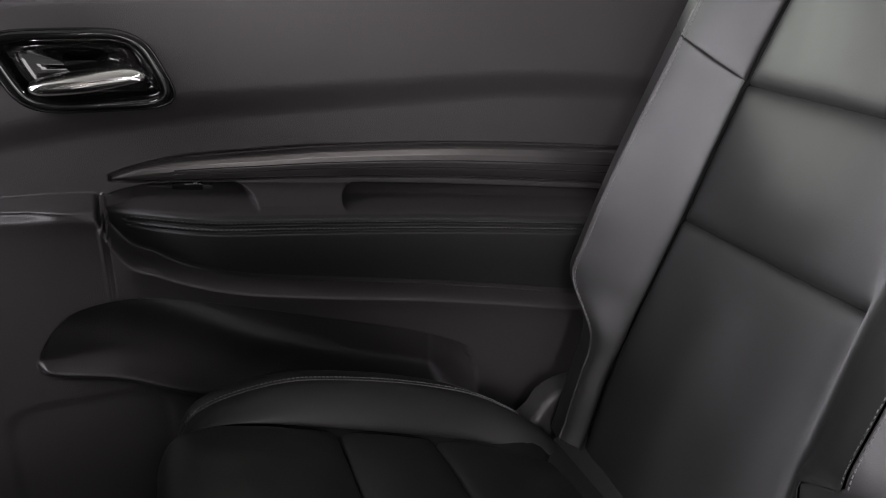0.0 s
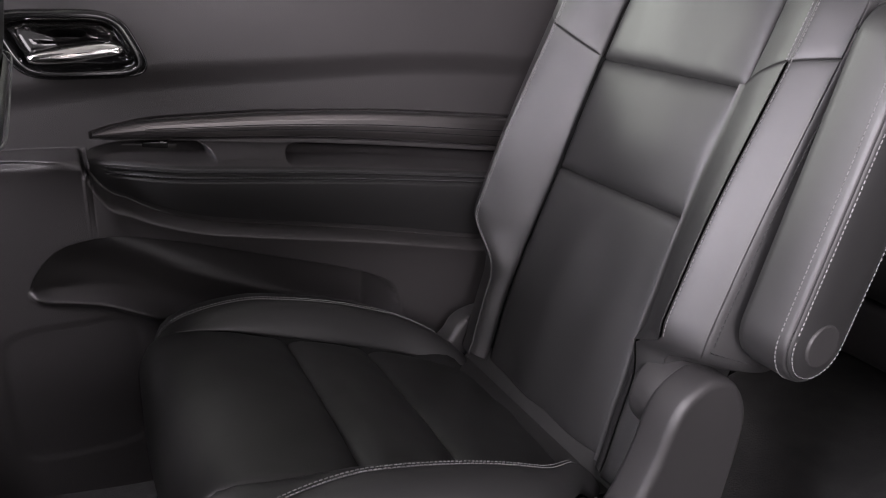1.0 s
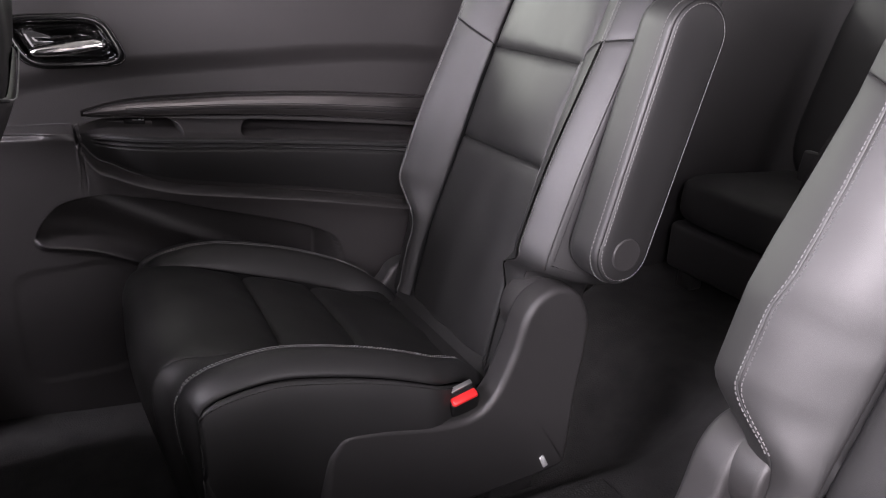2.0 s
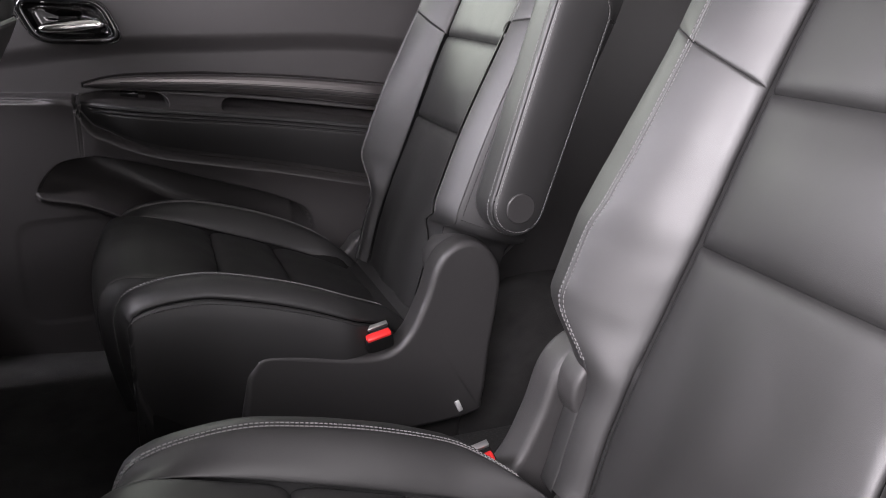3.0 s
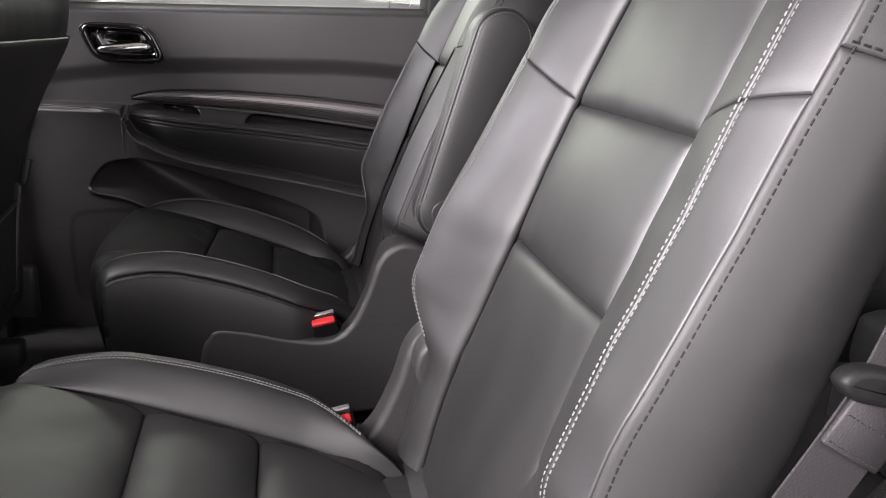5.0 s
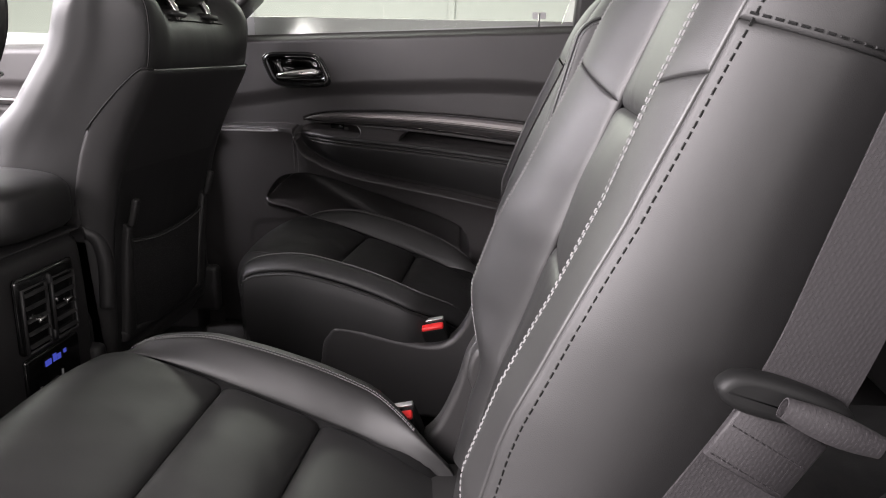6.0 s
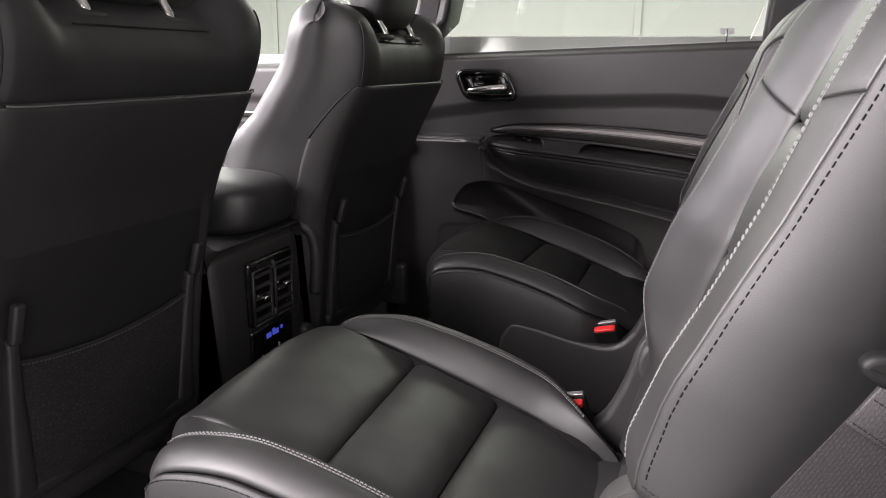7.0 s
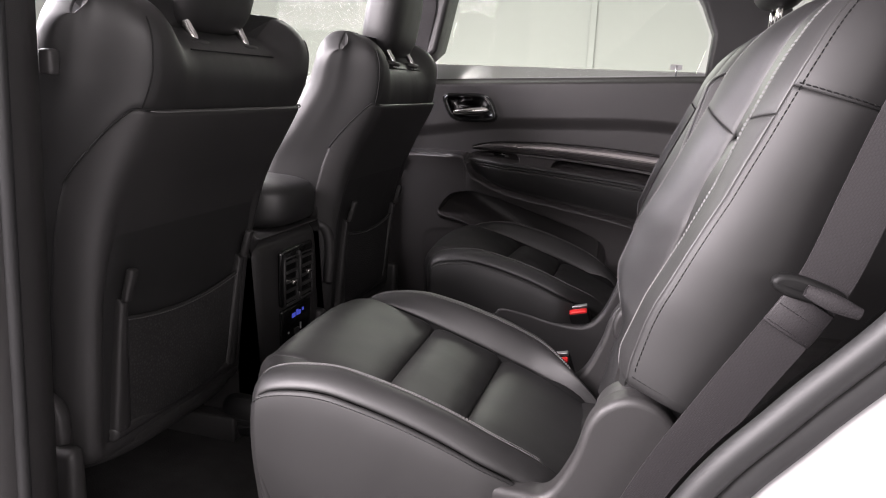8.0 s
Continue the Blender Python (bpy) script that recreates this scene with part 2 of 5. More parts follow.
def stitch_on(name, fun, a, b0, b1, inside, mat, parent, rise=0.0003, label="", **kw):
    """Stitches along the line a of a covered surface, from b0 to b1."""
    ref = np.array(inside, float)

    def normal_at(b):
        e = 2e-3
        p, q = np.float64(np.clip(a, e, 1 - e)), np.float64(np.clip(b, e, 1 - e))
        n = np.cross(fun(p + e, q) - fun(p - e, q), fun(p, q + e) - fun(p, q - e))
        n = n / (np.linalg.norm(n) + 1e-12)
        c = fun(p, q)
        return n if n @ (c - ref) > 0 else -n
    bs = np.linspace(b0, b1, 60)
    C = np.array([fun(np.float64(a), np.float64(b)) for b in bs])
    Ns = np.array([normal_at(b) for b in bs])
    curve = lambda q: np.array([np.interp(q, np.linspace(0, 1, 60), C[:, k]) for k in range(3)])
    near = lambda c: Ns[np.argmin(((C - c) ** 2).sum(axis=1))]
    return stitches(name, curve, near, mat, parent, rise=rise, label=label, **kw)


def tube(points, radius, sides=10, flat=1.0, caps=True):
    """A round bar along points; flat squeezes it sideways."""
    pts = [Vector(p) for p in points]
    P = []
    side = None
    for i, p in enumerate(pts):
        d = (pts[min(i + 1, len(pts) - 1)] - pts[max(i - 1, 0)]).normalized()
        if side is None:
            side = d.cross(Vector((0.13, 0.2, 1)))
        side = (side - d * side.dot(d)).normalized()
        up = d.cross(side)
        rr = radius[i] if isinstance(radius, (list, tuple)) else radius
        P.append([p + side * math.cos(t) * rr + up * math.sin(t) * rr * flat for t in np.linspace(0, 2 * math.pi, sides, endpoint=False)])
    P = np.array([[list(v) for v in r] for r in P])
    if caps:
        return loft(P)
    bm = grid_bm(P, close_v=True)
    bmesh.ops.recalc_face_normals(bm, faces=bm.faces)
    return bm


def smooth_curve(points, n=60, closed=False):
    """A Catmull-Rom curve through points."""
    p = [np.array(q, float) for q in points]
    k = len(p)
    out = []
    segs = k if closed else k - 1
    for i in range(segs):
        g = (lambda j: p[j % k]) if closed else (lambda j: p[min(max(j, 0), k - 1)])
        a, b, c, d = g(i - 1), g(i), g(i + 1), g(i + 2)
        for t in np.linspace(0, 1, max(2, n // segs), endpoint=False):
            out.append(0.5 * (2 * b + (c - a) * t + (2 * a - 5 * b + 4 * c - d) * t * t + (3 * b - a - 3 * c + d) * t ** 3))
    if not closed:
        out.append(p[-1])
    return np.array(out)


def slab(outline, y0, y1, bevel=0.008, steps=4):
    """A plate with the closed outline (x, z) between y0 and y1, its edges rounded."""
    o = np.array(outline, float)
    c = o.mean(axis=0)
    nxt, prv = np.roll(o, -1, axis=0), np.roll(o, 1, axis=0)
    t = nxt - prv
    t /= np.linalg.norm(t, axis=1, keepdims=True) + 1e-12
    area = 0.5 * np.sum(o[:, 0] * nxt[:, 1] - nxt[:, 0] * o[:, 1])
    inw = np.stack([-t[:, 1], t[:, 0]], axis=1) * (1 if area > 0 else -1)
    rings = []
    sgn = 1 if y1 > y0 else -1
    for k in range(steps + 1):
        a = math.pi / 2 * k / steps
        rings.append((o + inw * bevel * (1 - math.sin(a)), y0 + sgn * bevel * (1 - math.cos(a))))
    for k in range(steps + 1):
        a = math.pi / 2 * k / steps
        rings.append((o + inw * bevel * (1 - math.cos(a)), y1 - sgn * bevel * (1 - math.sin(a))))
    P = np.array([[(q[0], y, q[1]) for q in ring] for ring, y in rings])
    bm = grid_bm(P, close_v=True)
    cap(bm, P, 0)
    cap(bm, P, -1)
    bmesh.ops.recalc_face_normals(bm, faces=bm.faces)
    return bm


def box(x0, x1, y0, y1, z0, z1, bevel=0.005, seg=2):
    bm = bmesh.new()
    bmesh.ops.create_cube(bm, size=1)
    for v in bm.verts:
        v.co = Vector(((x0 + x1) / 2 + v.co.x * (x1 - x0), (y0 + y1) / 2 + v.co.y * (y1 - y0), (z0 + z1) / 2 + v.co.z * (z1 - z0)))
    if bevel:
        bmesh.ops.bevel(bm, geom=bm.edges, offset=bevel, segments=seg, profile=0.5, affect="EDGES")
    return bm


def moved(bm, m):
    bmesh.ops.transform(bm, matrix=m, verts=bm.verts)
    return bm


def pillow(cx, cy, cz, hx, hy, hz, p=3.2, n=28, m=20):
    """A rounded cushion."""
    rows = []
    f = lambda c: math.copysign(abs(c) ** (2 / p), c)
    for i in range(m + 1):
        ph = -math.pi / 2 + math.pi * i / m
        ph = max(min(ph, math.pi / 2 - 0.02), -math.pi / 2 + 0.02)
        rows.append([(cx + hx * f(math.cos(ph)) * f(math.cos(t)), cy + hy * f(math.cos(ph)) * f(math.sin(t)), cz + hz * f(math.sin(ph))) for t in np.linspace(0, 2 * math.pi, n, endpoint=False)])
    return loft(np.array(rows))


# ---- studio and shell of the car ----
def room_wall(name, x0, x1, y0, y1, z0, z1, mat, label):
    ob = part(name, box(x0, x1, y0, y1, z0, z1, 0), mat, smooth=False)
    return tagged(ob, label, "wall", kind="structure")


tagged(part("ground", box(-5, 5, -5, 5, -0.62, -0.5, 0), CONCRETE, smooth=False), "plain grey photo studio floor", "ground", kind="structure")
room_wall("wall_east", -5, 5, 3.6, 3.75, -0.5, 3.0, STUDIO, "white panelled photo studio wall")
room_wall("wall_west", -5, 5, -5.15, -5, -0.5, 3.0, STUDIO_GREY, "grey photo studio wall")
room_wall("wall_south", 5, 5.15, -5, 3.6, -0.5, 3.0, STUDIO_GREY, "grey photo studio wall")
room_wall("wall_north", -5.15, -5, -5, 3.6, -0.5, 3.0, STUDIO_GREY, "grey photo studio wall")
tagged(part("ceiling", box(-5, 5, -5, 3.6, 3.0, 3.1, 0), STUDIO, smooth=False), "white studio ceiling", "ceiling", kind="structure")
wall_e = bpy.data.objects["wall_east"]
for k in range(8):
    x = -4.0 + 1.22 * k
    part("panel_strip", box(x - 0.02, x + 0.02, 3.588, 3.6, -0.5, 3.0, 0.002), STUDIO, wall_e, smooth=False)

FLOOR = 0.12
# the carpet, with a low tunnel along the middle
xs, ys = np.linspace(-1.35, 2.0, 60), np.linspace(-0.72, 0.74, 50)
X, Y = np.meshgrid(xs, ys, indexing="ij")
Z = FLOOR + 0.075 * np.exp(-(Y / 0.16) ** 6) * sm(-0.42, -0.15, X) + 0.004 * np.sin(9 * X + 4 * Y) * np.sin(7 * Y) + 0.10 * sm(0.32, 0.5, X)
top = np.stack([X, Y, Z], axis=2)
bm = grid_bm(top)
bmesh.ops.recalc_face_normals(bm, faces=bm.faces)
geom = bmesh.ops.extrude_face_region(bm, geom=bm.faces[:])
bmesh.ops.translate(bm, vec=(0, 0, -0.06), verts=[v for v in geom["geom"] if isinstance(v, bmesh.types.BMVert)])
bmesh.ops.recalc_face_normals(bm, faces=bm.faces)
tagged(part("floor", bm, CARPET), "black carpet of the car cabin", "floor", kind="structure")
tagged(part("car_roof", box(-1.0, 2.1, -0.62, 0.62, 1.30, 1.36, 0.02), HEADLINER), "grey fabric headliner under the car roof", "roof", kind="structure")
tagged(part("tailgate", box(2.0, 2.08, -0.7, 0.7, -0.1, 0.9, 0.02), PLASTIC), "black trim of the closed tailgate", "tailgate", kind="structure")
tagged(part("dashboard", box(-1.75, -1.35, -0.7, 0.7, 0.1, 0.78, 0.06, 4), PLASTIC), "black padded dashboard", "dashboard", kind="structure")


# ---- second-row seats ----
TAN = 0.34
NB = np.array([-0.947, 0, 0.322])


def captain_chair(name, cy, inboard, label, bk_off):
    seat = thing(name, (0.0, cy, FLOOR + 0.10), label, "car seat", "second-row seats")
    mid_b = (0.26, cy, 0.70)
    ZTOP = 0.955

    def frame_b(z, y, d):
        """Places on the backrest: height z along the back, y from the seat's middle, d in front of the plane of the back."""
        z = np.asarray(z, float)
        bow = 0.018 * ((z - 0.62) / 0.3) ** 2 * (z > 0.62) + 0.012 * np.clip((0.5 - z) / 0.15, 0, 1) ** 2
        return np.stack([0.17 + TAN * (z - 0.615) + bow + d * NB[0], cy + y, z + d * NB[2]], axis=-1)

    def shrink(z, s=0):
        """Width of the back: narrow at its foot, full above, round at the shoulders."""
        foot = 0.80 + 0.20 * (sm(0.488, 0.508, z) if (s == inboard) == (cy > 0) else sm(0.465, 0.522, z))
        q = np.clip((np.asarray(z, float) - 0.80) / (ZTOP - 0.80), 0, 1)
        return foot * (1 - 0.30 * q ** 2.6)

    def depth(z, s=0):
        """Depth of the side bolsters; the outer one of the near chair is pressed flat above."""
        z = np.asarray(z, float)
        worn = 1.0
        if cy < 0 and s == -inboard:
            worn = np.interp(z, [0.50, 0.53, 0.59, 0.62, 0.65, 0.71, 0.77, 0.95], [0.62, 0.73, 0.71, 0.63, 0.57, 0.53, 0.62, 0.64])
        elif cy < 0 and s == inboard:
            worn = np.interp(z, [0.50, 0.60, 0.66, 0.95], [1.19, 1.19, 1.10, 1.10])
        return worn * (0.016 + 0.036 * sm(0.44, 0.53, z)) * (1 - 0.22 * sm(0.58, 0.80, z)) * (1 - 0.6 * sm(0.82, ZTOP, z))

    def brink(z, s):
        """Where the edge strip ends, as a share of the bolster's depth."""
        if cy > 0:
            return 0.58
        return 0.84 if s == inboard else np.interp(z, [0.53, 0.57, 0.65, 0.68, 0.71, 0.77, 0.90], [0.66, 0.77, 0.77, 0.69, 0.58, 0.40, 0.34])

    def seam(z, s):
        """Half width to the pale double stitching and to the dark outer seam."""
        if cy > 0:
            return 0.186, 0.225
        grey = 0.186 + np.interp(z, [0.50, 0.59, 0.62, 0.70], [0.014, 0.014, 0.007, 0.004])
        return grey, 0.225 + np.interp(z, [0.50, 0.60, 0.65, 0.71, 0.77], [0.010, 0.013, 0.011, 0.005, 0.0])

    def recede(z):
        q = np.clip((np.asarray(z, float) - 0.87) / (ZTOP - 0.87), 0, 1)
        return 0.052 * (1 - np.sqrt(np.clip(1 - q * q, 0, 1)))

    def yi(z):
        return 0.117 + 0.010 * np.clip((0.62 - z) / 0.2, 0, 1) - 0.008 * sm(0.80, ZTOP, z)

    def insert(z0, z1):
        def f(a, b):
            z = z0 + (z1 - z0) * b
            y = (2 * a - 1) * yi(z)
            fold = 0.0016 * np.cos((y - 0.02) * 62 + 5 * (z - 0.45)) * (1 - (2 * a - 1) ** 4) * (1 - sm(0.52, 0.60, z))
            return frame_b(z, y, 0.004 * (1 - (2 * a - 1) ** 2) + fold - recede(z))
        return f

    def bolster(s, z0, z1, tilt=0.03):
        def f(a, b):
            z = z0(a) + (z1(a) - z0(a)) * b
            y0, y1 = yi(z), seam(z, s)[0] * shrink(z, s)
            y = y0 + (y1 - y0) * a
            d = depth(z, s) * (0.72 * a + 0.28 * np.sin(np.clip(a, 0, 1) * math.pi / 2)) + 0.004 * np.sin(math.pi * a)
            return frame_b(z, s * y, d - recede(z))
        return f

    def strip(s, z0, z1):
        def f(a, b):
            z = z0(a) + (z1(a) - z0(a)) * b
            grey, dark = seam(z, s)
            y = (grey + (dark - grey) * a) * shrink(z, s)
            d = depth(z, s) * (1 - (1 - brink(z, s)) * a ** 1.1) + 0.001 * np.sin(math.pi * a)
            return frame_b(z, s * y, d - recede(z))
        return f

    def side(s, z0, z1):
        def f(a, b):
            z = z0(a) + (z1(a) - z0(a)) * b
            y = (seam(z, s)[1] + 0.015 * (1 - (1 - np.clip(a / 0.5, 0, 1)) ** 2) - 0.022 * np.clip((a - 0.35) / 0.65, 0, 1) ** 2) * shrink(z, s)
            d0 = depth(z, s) * brink(z, s) - recede(z)
            d1 = -0.100 + recede(z)
            return frame_b(z, s * y, d0 + (d1 - d0) * a)
        return f

    const = lambda v: (lambda a: v + 0 * np.asarray(a, float))
    back = part("backrest", _core_b(frame_b, shrink, depth, recede, ZTOP), CORE, seat)
    cover("lower_insert", insert(0.335, 0.615), 0.26, 0.28, LEATHER, back, mid_b, 26, 26, seed=1, bulge=0.005, tuck=(0.006, 0.006, 0.004, 0.008), r=(0.014, 0.014, 0.02, 0.017), pucker=0.0006, wrinkle=0.0012)
    cover("middle_insert", insert(0.615, 0.755), 0.26, 0.14, LEATHER, back, mid_b, 26, 22, seed=2, bulge=0.009, tuck=(0.007, 0.007, 0.008, 0.008), r=(0.016, 0.016, 0.017, 0.016), pucker=0.0006, wrinkle=0.0012)
    cover("upper_insert", insert(0.755, ZTOP), 0.26, 0.2, LEATHER, back, mid_b, 26, 22, seed=3, bulge=0.004, tuck=(0.007, 0.007, 0.008, 0.004), r=(0.016, 0.016, 0.017, 0.02), pucker=0.0006, wrinkle=0.0012)
    zs = lambda a: 0.757 + 0.022 * np.asarray(a, float)
    zo = lambda a: 0.779 + 0.012 * np.asarray(a, float)
    zp = lambda a: 0.818 + 0.006 * np.asarray(a, float)
    for s in (-1, 1):
        cover("bolster", bolster(s, const(0.335), zs), 0.08, 0.4, LEATHER, back, mid_b, 16, 60, seed=4 + s, edges=(1, 1, 0, 1), tuck=(0.006, 0.0018, 0, 0.002), r=(0.010, 0.004, 0.01, 0.004), pucker=0.0005)
        cover("bolster", bolster(s, zs, const(ZTOP)), 0.08, 0.18, LEATHER, back, mid_b, 16, 18, seed=6 + s, edges=(1, 1, 1, 0), tuck=(0.006, 0.0018, 0.002, 0), r=(0.010, 0.004, 0.004, 0.01), pucker=0.0005)
        cover("edge_strip", strip(s, const(0.33), zo), 0.04, 0.3, LEATHER, back, mid_b, 8, 64, seed=8 + s, tuck=(0.0018, 0.0016, 0.003, 0.002), r=(0.004, 0.002, 0.008, 0.004))
        cover("edge_strip", strip(s, zo, const(ZTOP)), 0.04, 0.17, LEATHER, back, mid_b, 8, 16, seed=10 + s, tuck=(0.0018, 0.0016, 0.002, 0), r=(0.004, 0.002, 0.004, 0.01), edges=(1, 1, 1, 0))
        cover("side_panel", side(s, const(0.33), zp), 0.1, 0.3, LEATHER_SIDE, back, mid_b, 14, 60, seed=12 + s, r=(0.004, 0.007, 0.007, 0.004), tuck=(0.003, 0.005, 0.005, 0.0025), bulge=0.001)
        cover("side_panel", side(s, zp, const(ZTOP)), 0.1, 0.15, LEATHER_SIDE, back, mid_b, 14, 12, seed=14 + s, r=(0.0025, 0.007, 0.004, 0.007), tuck=(0.0018, 0.005, 0.0025, 0.005), edges=(1, 1, 1, 0))
        bottom = 0.510 if (s == inboard) == (cy > 0) else 0.475
        f1, f0, f2 = strip(s, const(bottom), const(0.935)), bolster(s, const(bottom), const(0.935)), side(s, const(bottom + 0.01), const(0.935))
        stitch_on("stitching", f1, 0.075, 0.0, 1.0, mid_b, THREAD, back, width=0.0012, label="pale grey double stitching")
        stitch_on("stitching", f0, 0.955, 0.0, 1.0, mid_b, THREAD, back, width=0.0012, label="pale grey double stitching")
        stitch_on("stitching", f2, 0.062, 0.0, 1.0, mid_b, THREAD_BLACK, back, pitch=0.0062, length=0.0042, width=0.0014, rise=0.0006, label="black stitching")
        stitch_on("stitching", lambda a, b, s=s: side(s, zp, lambda q: zp(q) + 0.01)(b, a), 0.35, 0.03, 0.97, mid_b, THREAD_BLACK, back, pitch=0.0062, length=0.0042, width=0.0016, rise=0.0006, label="black stitching")
        if (s == inboard) == (cy > 0):
            stitch_on("stitching", lambda a, b, s=s: side(s, const(0.511), const(0.60))(b, a), 0.04, 0.04, 0.80, mid_b, THREAD_BLACK, back, pitch=0.0062, length=0.0042, width=0.0016, rise=0.0006, label="black stitching")
    # back shell of the backrest
    def rear(a, b):
        z = 0.42 + (ZTOP - 0.42) * b
        w = 0.211 * shrink(z)
        d = -0.100 - 0.012 * (1 - (2 * a - 1) ** 4) + recede(z)
        return frame_b(z, (2 * a - 1) * w, d)
    cover("back_panel", rear, 0.4, 0.5, PLASTIC, back, mid_b, 16, 16, edges=(1, 1, 1, 0))

    # headrest on two posts
    head = part("headrest", pillow(0.335, cy, 1.065, 0.05, 0.125, 0.075), LEATHER, seat, "black leather headrest")
    for s in (-1, 1):
        part("post", tube([(0.33, cy + 0.05 * s, 0.93), (0.335, cy + 0.05 * s, 1.02)], 0.006), CHROME, head)

    # cushion: a path in x and z from the rear, over the front roll and down
    path = np.array([(0.075, 0.312), (0.0, 0.348), (-0.10, 0.384), (-0.20, 0.418), (-0.28, 0.443), (-0.318, 0.451), (-0.345, 0.447), (-0.362, 0.430), (-0.368, 0.40), (-0.362, 0.33), (-0.345, 0.25)])
    path = smooth_curve(path, 120)
    plen = np.concatenate([[0], np.cumsum(np.linalg.norm(np.diff(path, axis=0), axis=1))])
    tang = np.gradient(path, axis=0)
    tang /= np.linalg.norm(tang, axis=1, keepdims=True)
    total = plen[-1]

    def frame_c(v, y, h):
        s = np.asarray(v, float) * total
        x, z = np.interp(s, plen, path[:, 0]), np.interp(s, plen, path[:, 1])
        tx, tz = np.interp(s, plen, tang[:, 0]), np.interp(s, plen, tang[:, 1])
        k = np.sqrt(tx * tx + tz * tz)
        return np.stack([x + h * tz / k, cy + y + 0 * x, z - h * tx / k], axis=-1)

    vx = lambda x: float(np.interp(-x, -path[:80, 0][np.argsort(-path[:80, 0])], plen[:80][np.argsort(-path[:80, 0])]) / total)
    v1, v2, vf = vx(-0.085), vx(-0.197), vx(-0.345)

    def ht(v):
        v = np.asarray(v, float)
        return 0.004 + 0.036 * np.clip(np.sin(math.pi * np.clip(v / vf, 0, 1) ** 0.8), 0, 1) ** 0.8 + 0.004 * np.clip(v / vf, 0, 1) - 0.030 * sm(0.72 * vf, 1.08 * vf, v)

    def hw(v, s=0):
        """Half width of the cushion: it draws in at the front corners and the rear, least on the door side."""
        v = np.asarray(v, float)
        rear = 0.12 if s == -inboard else 0.24
        return 1 - 0.07 * np.clip((v - vf * 0.88) / (1 - vf * 0.88), 0, 1) ** 1.5 - rear * (1 - sm(0.05, 0.22, v))

    mid_c = (-0.12, cy, 0.30)

    def c_insert(v0, v1, skew0=0.0, skew1=0.0):
        def f(a, b):
            q0, q1 = v0 + skew0 * inboard * (2 * a - 1), v1 + skew1 * inboard * (2 * a - 1)
            v = q0 + (q1 - q0) * b
            return frame_c(v, (2 * a - 1) * 0.148 * (0.35 * hw(v) + 0.65), 0.003 * (1 - (2 * a - 1) ** 2))
        return f

    def c_bolster(s):
        def f(a, b):
            y0, y1 = 0.148 * (0.35 * hw(b) + 0.65), 0.184 * hw(b, s)
            y = y0 + np.maximum(y1 - y0, 0.004) * a
            return frame_c(b, s * y, ht(b) * np.sin(a * math.pi / 2) ** 0.9)
        return f

    def c_strip(s):
        def f(a, b):
            y = np.maximum(0.184 * hw(b, s), 0.148 * (0.35 * hw(b) + 0.65) + 0.004) + 0.040 * a * hw(b, s)
            return frame_c(b, s * y, ht(b) + 0.003 * np.sin(math.pi * a) * sm(0.1, 0.3, b) - 0.018 * a ** 2.0)
        return f

    def c_side(s):
        top = c_strip(s)
        def f(a, b):
            v = b * 0.97
            p = top(1.0 + 0 * a, v)
            low = np.array(p)
            low[..., 2] = 0.21
            low[..., 1] = cy + (p[..., 1] - cy) * 0.95 - s * 0.02 * sm(-0.2, -0.36, p[..., 0])
            low[..., 0] = np.clip(p[..., 0], -0.335, 1)
            g = p + (low - p) * a[..., None]
            g[..., 1] += s * 0.013 * np.sin(math.pi * np.clip(a, 0, 1) ** 0.6)
            return g
        return f

    base = part("cushion", _core_c(frame_c, ht, hw, cy), CORE, seat)
    cover("rear_insert", c_insert(0.0, v1), 0.29, 0.16, LEATHER, base, mid_c, 26, 20, seed=21, bulge=0.003, tuck=(0.004, 0.004, 0.006, 0.012), r=(0.012, 0.012, 0.02, 0.042), pucker=0.0008, wrinkle=0.0014)
    cover("middle_insert", c_insert(v1, v2, 0.0, 0.008), 0.29, 0.12, LEATHER, base, mid_c, 26, 20, seed=22, bulge=0.005, tuck=(0.004, 0.004, 0.012, 0.012), r=(0.012, 0.012, 0.04, 0.04), pucker=0.0008, wrinkle=0.0014)
    cover("front_insert", c_insert(v2, 1.0, 0.008, 0.0), 0.29, 0.3, LEATHER, base, mid_c, 26, 40, seed=23, bulge=0.005, tuck=(0.004, 0.004, 0.012, 0.004), r=(0.012, 0.012, 0.042, 0.02), pucker=0.0009, wrinkle=0.0020)
    for s in (-1, 1):
        cover("bolster", c_bolster(s), 0.05, 0.6, LEATHER, base, mid_c, 10, 44, seed=24 + s, edges=(1, 1, 0, 0), wrinkle=0.0014, tuck=(0.003, 0.0016, 0, 0), r=(0.010, 0.004, 0.01, 0.01), pucker=0.0008)
        cover("edge_strip", c_strip(s), 0.04, 0.6, LEATHER, base, mid_c, 8, 44, seed=26 + s, tuck=(0.0016, 0.0045, 0.003, 0.003), r=(0.004, 0.007, 0.006, 0.006), wrinkle=0.0012)
        cover("side_wall", c_side(s), 0.2, 0.6, LEATHER_SIDE, base, mid_c, 12, 40, seed=28 + s, r=0.009, tuck=0.006, edges=(1, 0, 0, 0), wrinkle=0.0014)
        stitch_on("stitching", c_strip(s), 0.06, 0.11, 0.86, mid_c, THREAD, base, pitch=0.0045, length=0.0033, width=0.0013, rise=0.0013, label="pale grey double stitching")
        stitch_on("stitching", c_bolster(s), 0.94, 0.11, 0.86, mid_c, THREAD, base, pitch=0.0045, length=0.0033, width=0.0013, rise=0.0013, label="pale grey double stitching")
